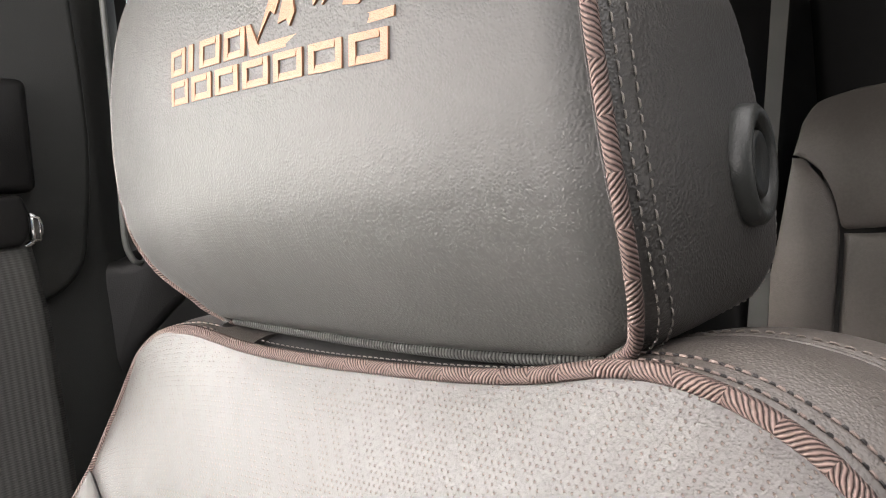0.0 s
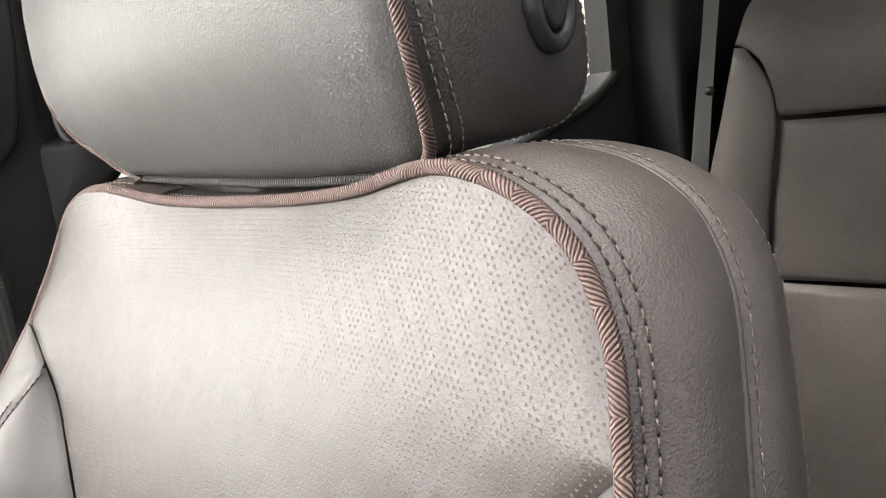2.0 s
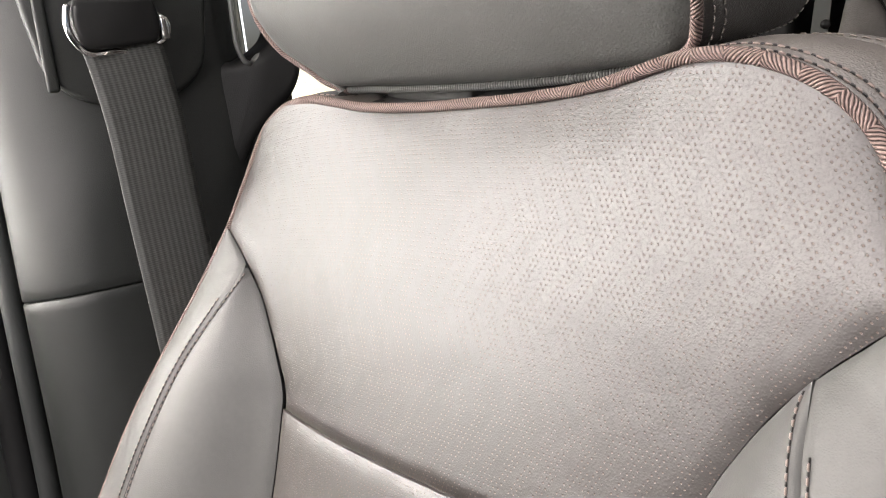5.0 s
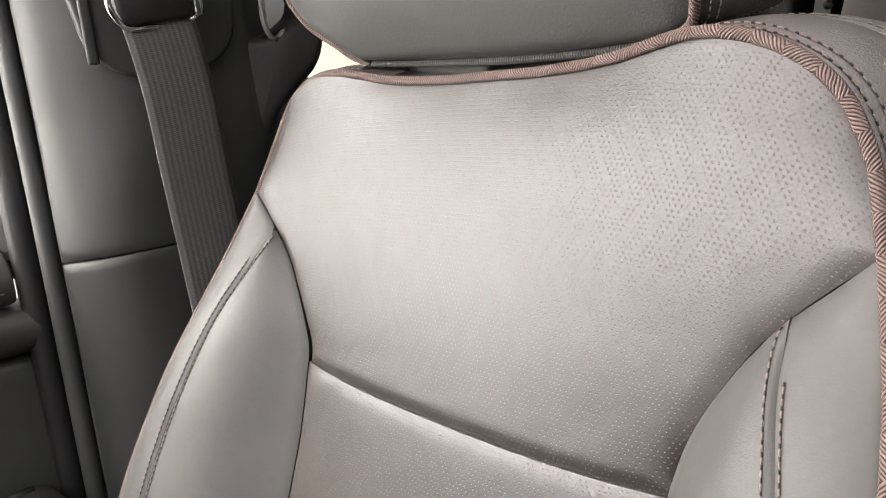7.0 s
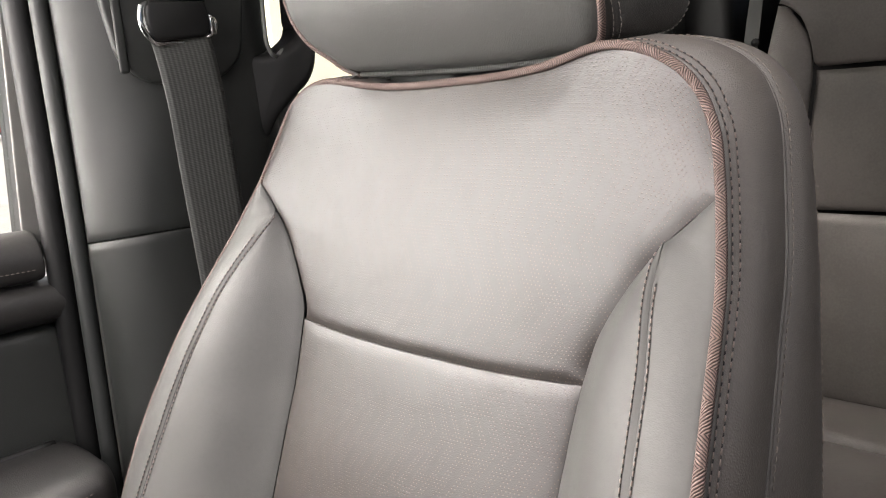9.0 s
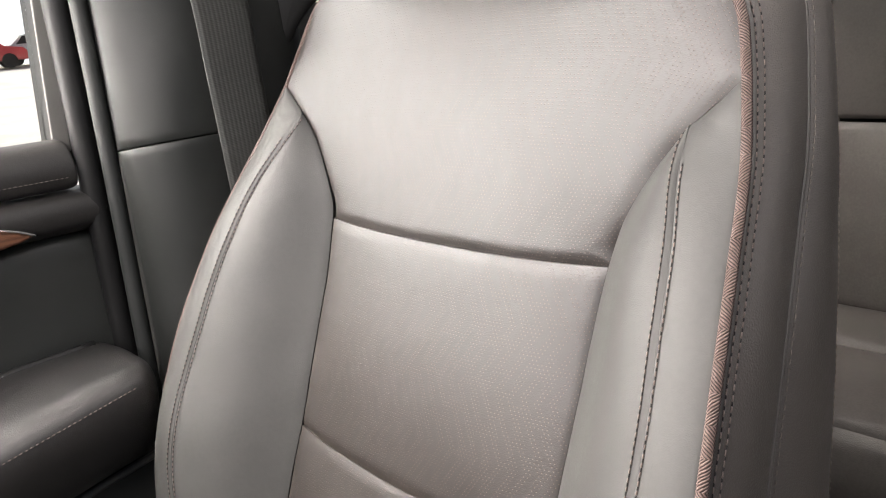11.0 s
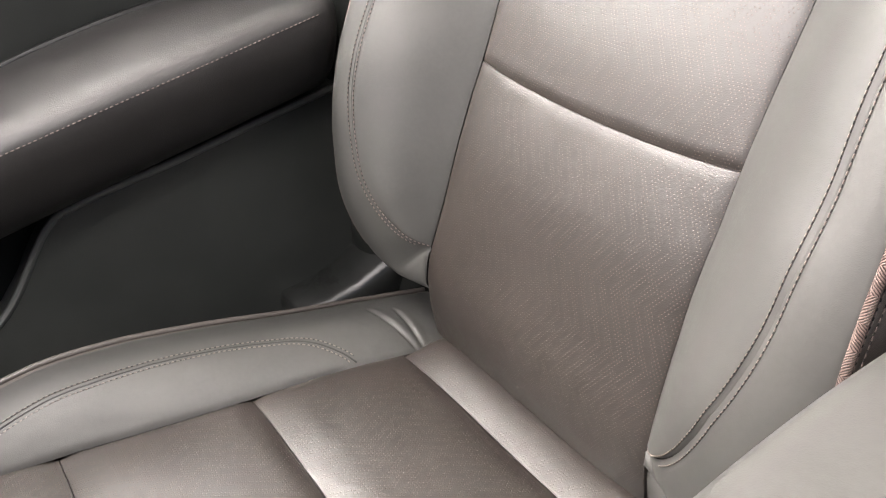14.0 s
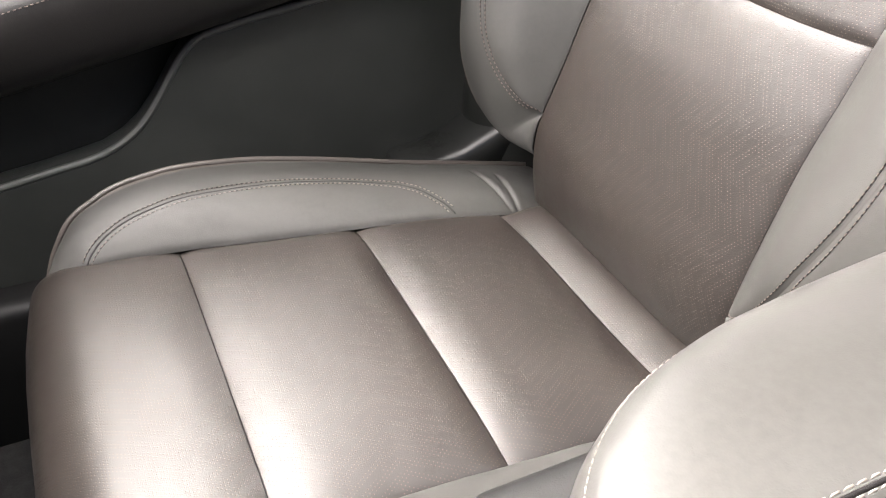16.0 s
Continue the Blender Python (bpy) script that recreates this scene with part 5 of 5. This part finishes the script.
rear_belt = thing("rear_seat_belt", "grey rear seat belt hanging beside the rear bench", "seat belt", (-.29, .98, .4))
part("webbing", slab([(.092, 1.34), (.118, 1.34), (.073, 1.05), (.059, .95), (.030, .72), (.020, .40), (-.020, .40), (-.002, .72), (.033, .95), (.050, 1.05)], "y", .972, .9735), WEBBING, rear_belt, "grey webbing", smooth=False).location = (-.292, 0, 0)
bm = lathe([(.006, -.004), (.007, 0), (.006, .004)], 16)
bmesh.ops.transform(bm, matrix=Matrix.Translation((-.233, .970, .976)) @ pose(0, 0, 0, 0, 0, 90), verts=bm.verts)
part("stop_button", bm, DARK_PLASTIC, rear_belt, "round plastic belt stop")
structure("rear_pillar", slab([(1.12, -.02), (1.12, 1.36), (1.5, 1.36), (1.5, -.02)], "x", -.47, -.36, .02), DARK_PLASTIC, "dark rear pillar trim", "pillar trim", True)

# ---------------------------------------------------------------- centre console
console = thing("centre_console", "grey leather console lid with pale stitching on a dark base", "centre console", (.45, -.2, -.03))
part("console_base", rounded_box((.305, -.46, -.03), (.595, .06, .515), .02), DARK_PLASTIC, console, "black console base")
half_line = [(.2900, .06), (.2905, -.10), (.2925, -.22), (.2985, -.30), (.3045, -.345), (.319, -.390), (.343, -.424), (.376, -.448), (.41, -.460), (.45, -.464)]
hl = along(half_line, 90)
full = np.r_[hl, (hl * np.array([-1, 1]) + np.array([.9, 0]))[::-1][1:]]
cx = np.array([.45, -.14])
rows = []
for f, z in ((0.0, .5830), (.25, .5825), (.5, .5805), (.75, .5755), (.88, .5700), (.945, .5640), (.975, .5580), (.992, .5490), (1.0, .5380), (.997, .5260), (.975, .5120), (.9, .5100)):
    base = np.array([.45, 0]) + 0 * full
    inner = np.c_[.45 + (full[:, 0] - .45) * f, np.where(full[:, 1] < .0, np.maximum(full[:, 1] + (1 - f) * .165, full[:, 1] * f), full[:, 1])]
    rows.append(np.c_[inner, np.full(len(full), z)])
rows = np.array(rows)
nv, nu = rows.shape[:2]
idx = np.arange(nv * nu).reshape(nv, nu)
faces = np.stack([idx[:-1, :-1], idx[:-1, 1:], idx[1:, 1:], idx[1:, :-1]], 2).reshape(-1, 4).tolist()
lid = mesh_object("lid", rows.reshape(-1, 3), faces, LEATHER_CONSOLE, console, "grey leather padded lid")
L = rows[7] * .7 + rows[6] * .3
stitches([(L[4:-4], np.tile((0, 0, 1.0), (len(L) - 8, 1)) + 0.7 * np.c_[(L[4:-4, 0] - .45) * 6, np.zeros(len(L) - 8), np.zeros(len(L) - 8)])], THREAD, lid, pitch=.0044, length=.0038, r=.00042)

yy = np.linspace(-.40, .04, 80)
L = np.c_[np.full(80, .4015), yy, np.full(80, .5826)]
stitches([(L, np.tile((0, 0, 1.0), (80, 1))), (L + np.array([.0042, 0, .0002]), np.tile((0, 0, 1.0), (80, 1)))], THREAD, lid, pitch=.0058, length=.0044, r=.0006)
tube("seam_welt", L[::4] + np.array([.0021, 0, -.0006]), .0010, NEEDLE, lid, "dark line along the seam", sides=6, n=60)

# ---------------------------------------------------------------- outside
# the far wall gets emission so that it looks brightly lit
m, nt, p = nodes_of("glowing_cream_wall")
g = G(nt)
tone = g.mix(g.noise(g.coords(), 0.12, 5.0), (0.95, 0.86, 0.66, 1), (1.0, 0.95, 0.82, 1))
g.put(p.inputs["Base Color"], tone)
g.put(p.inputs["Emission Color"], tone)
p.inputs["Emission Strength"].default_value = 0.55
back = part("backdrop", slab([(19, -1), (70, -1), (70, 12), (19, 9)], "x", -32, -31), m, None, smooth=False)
tagged(back, "pale cream wall far across the lot, given its own glow", "backdrop", kind="structure")
# an upright sheet with emission stands in for the bright sky
m, nt, p = nodes_of("glowing_sky_sheet")
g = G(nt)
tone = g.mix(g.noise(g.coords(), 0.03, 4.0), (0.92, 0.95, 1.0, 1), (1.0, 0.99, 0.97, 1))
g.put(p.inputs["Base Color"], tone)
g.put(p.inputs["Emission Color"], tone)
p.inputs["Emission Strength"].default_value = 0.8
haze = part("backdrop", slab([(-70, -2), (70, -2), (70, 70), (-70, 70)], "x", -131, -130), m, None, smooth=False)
tagged(haze, "glowing sheet standing in for overcast sky and haze", "backdrop", kind="structure")
n = 60
xs = np.r_[-220, -160, -120, -90, -70, np.linspace(-60, 60, 49), 80, 120, 220]
ysg = np.linspace(-220, 220, 45)
gx, gy = np.meshgrid(xs, ysg)
gz = -.85 + 1.9 * np.clip((-gx - 6) / 40, 0, 1) ** 1.5
V = np.stack([gx, gy, gz], 2)
idx = np.arange(V.shape[0] * V.shape[1]).reshape(V.shape[:2])
faces = np.stack([idx[:-1, :-1], idx[:-1, 1:], idx[1:, 1:], idx[1:, :-1]], 2).reshape(-1, 4).tolist()
tagged(mesh_object("ground", V.reshape(-1, 3), faces, CONCRETE), "pale concrete parking lot", "ground", kind="structure")


def car_paint(name, color):
    m, nt, p = nodes_of(name)
    g = G(nt)
    g.put(p.inputs["Base Color"], g.mix(g.noise(g.coords(), 3.0), c4(color), c4([c * .8 for c in color])))
    p.inputs["Roughness"].default_value = 0.3
    p.inputs["Coat Weight"].default_value = 0.6
    return m


def parked_car(paint, label, at, turn):
    car = thing("parked_car", label, "car", at, "cars in the lot")
    car.rotation_euler = (0, 0, radians(turn))
    prof = [(-2.2, .35), (-2.25, .75), (-2.1, .95), (-1.5, 1.0), (-1.0, 1.45), (-.2, 1.5), (.7, 1.42), (1.25, 1.02), (2.0, .92), (2.25, .7), (2.2, .35)]
    body = part("body", slab(prof, "y", -.85, .85, .06), paint, None)
    body.parent = car
    for nm, pts in (("side_glass", [(-1.25, 1.02), (-.92, 1.38), (-.2, 1.43), (.62, 1.36), (1.02, 1.04)]),):
        g = part(nm, slab(pts, "y", -.857, .857), DARK_PLASTIC, None, smooth=False)
        g.parent = car
    for x in (-1.35, 1.35):
        for y in (-.78, .78):
            bm = bmesh.new()
            bmesh.ops.create_cone(bm, cap_ends=True, segments=24, radius1=.34, radius2=.34, depth=.22, matrix=pose(x, y, .34, 90, 0, 0))
            bmesh.ops.bevel(bm, geom=[e for e in bm.edges if e.calc_face_angle(0) > 1], offset=.03, segments=2, affect="EDGES")
            wheel = part("wheel", bm, DARK_PLASTIC, None, "black tyre", smooth=False)
            wheel.parent = car
    return car


RED = car_paint("red_paint", (.40, .05, .05))
SILVER_PAINT = car_paint("silver_paint", (.45, .46, .48))
BLUE = car_paint("blue_paint", (.08, .15, .32))
for paint, lab, x, y, tn in ((RED, "red parked car on pale concrete", -44, 10.2, 80), (SILVER_PAINT, "silver parked car on pale concrete", -45, 13.5, 84), (BLUE, "blue parked car on pale concrete", -52, 9.0, 95), (SILVER_PAINT, "silver parked car on pale concrete", -46, 17.5, 82), (RED, "red parked car on pale concrete", -47, 6.5, 86)):
    parked_car(paint, lab, (x, y, -.85 + 1.9 * min(1, ((-x - 6) / 40)) ** 1.5), tn)
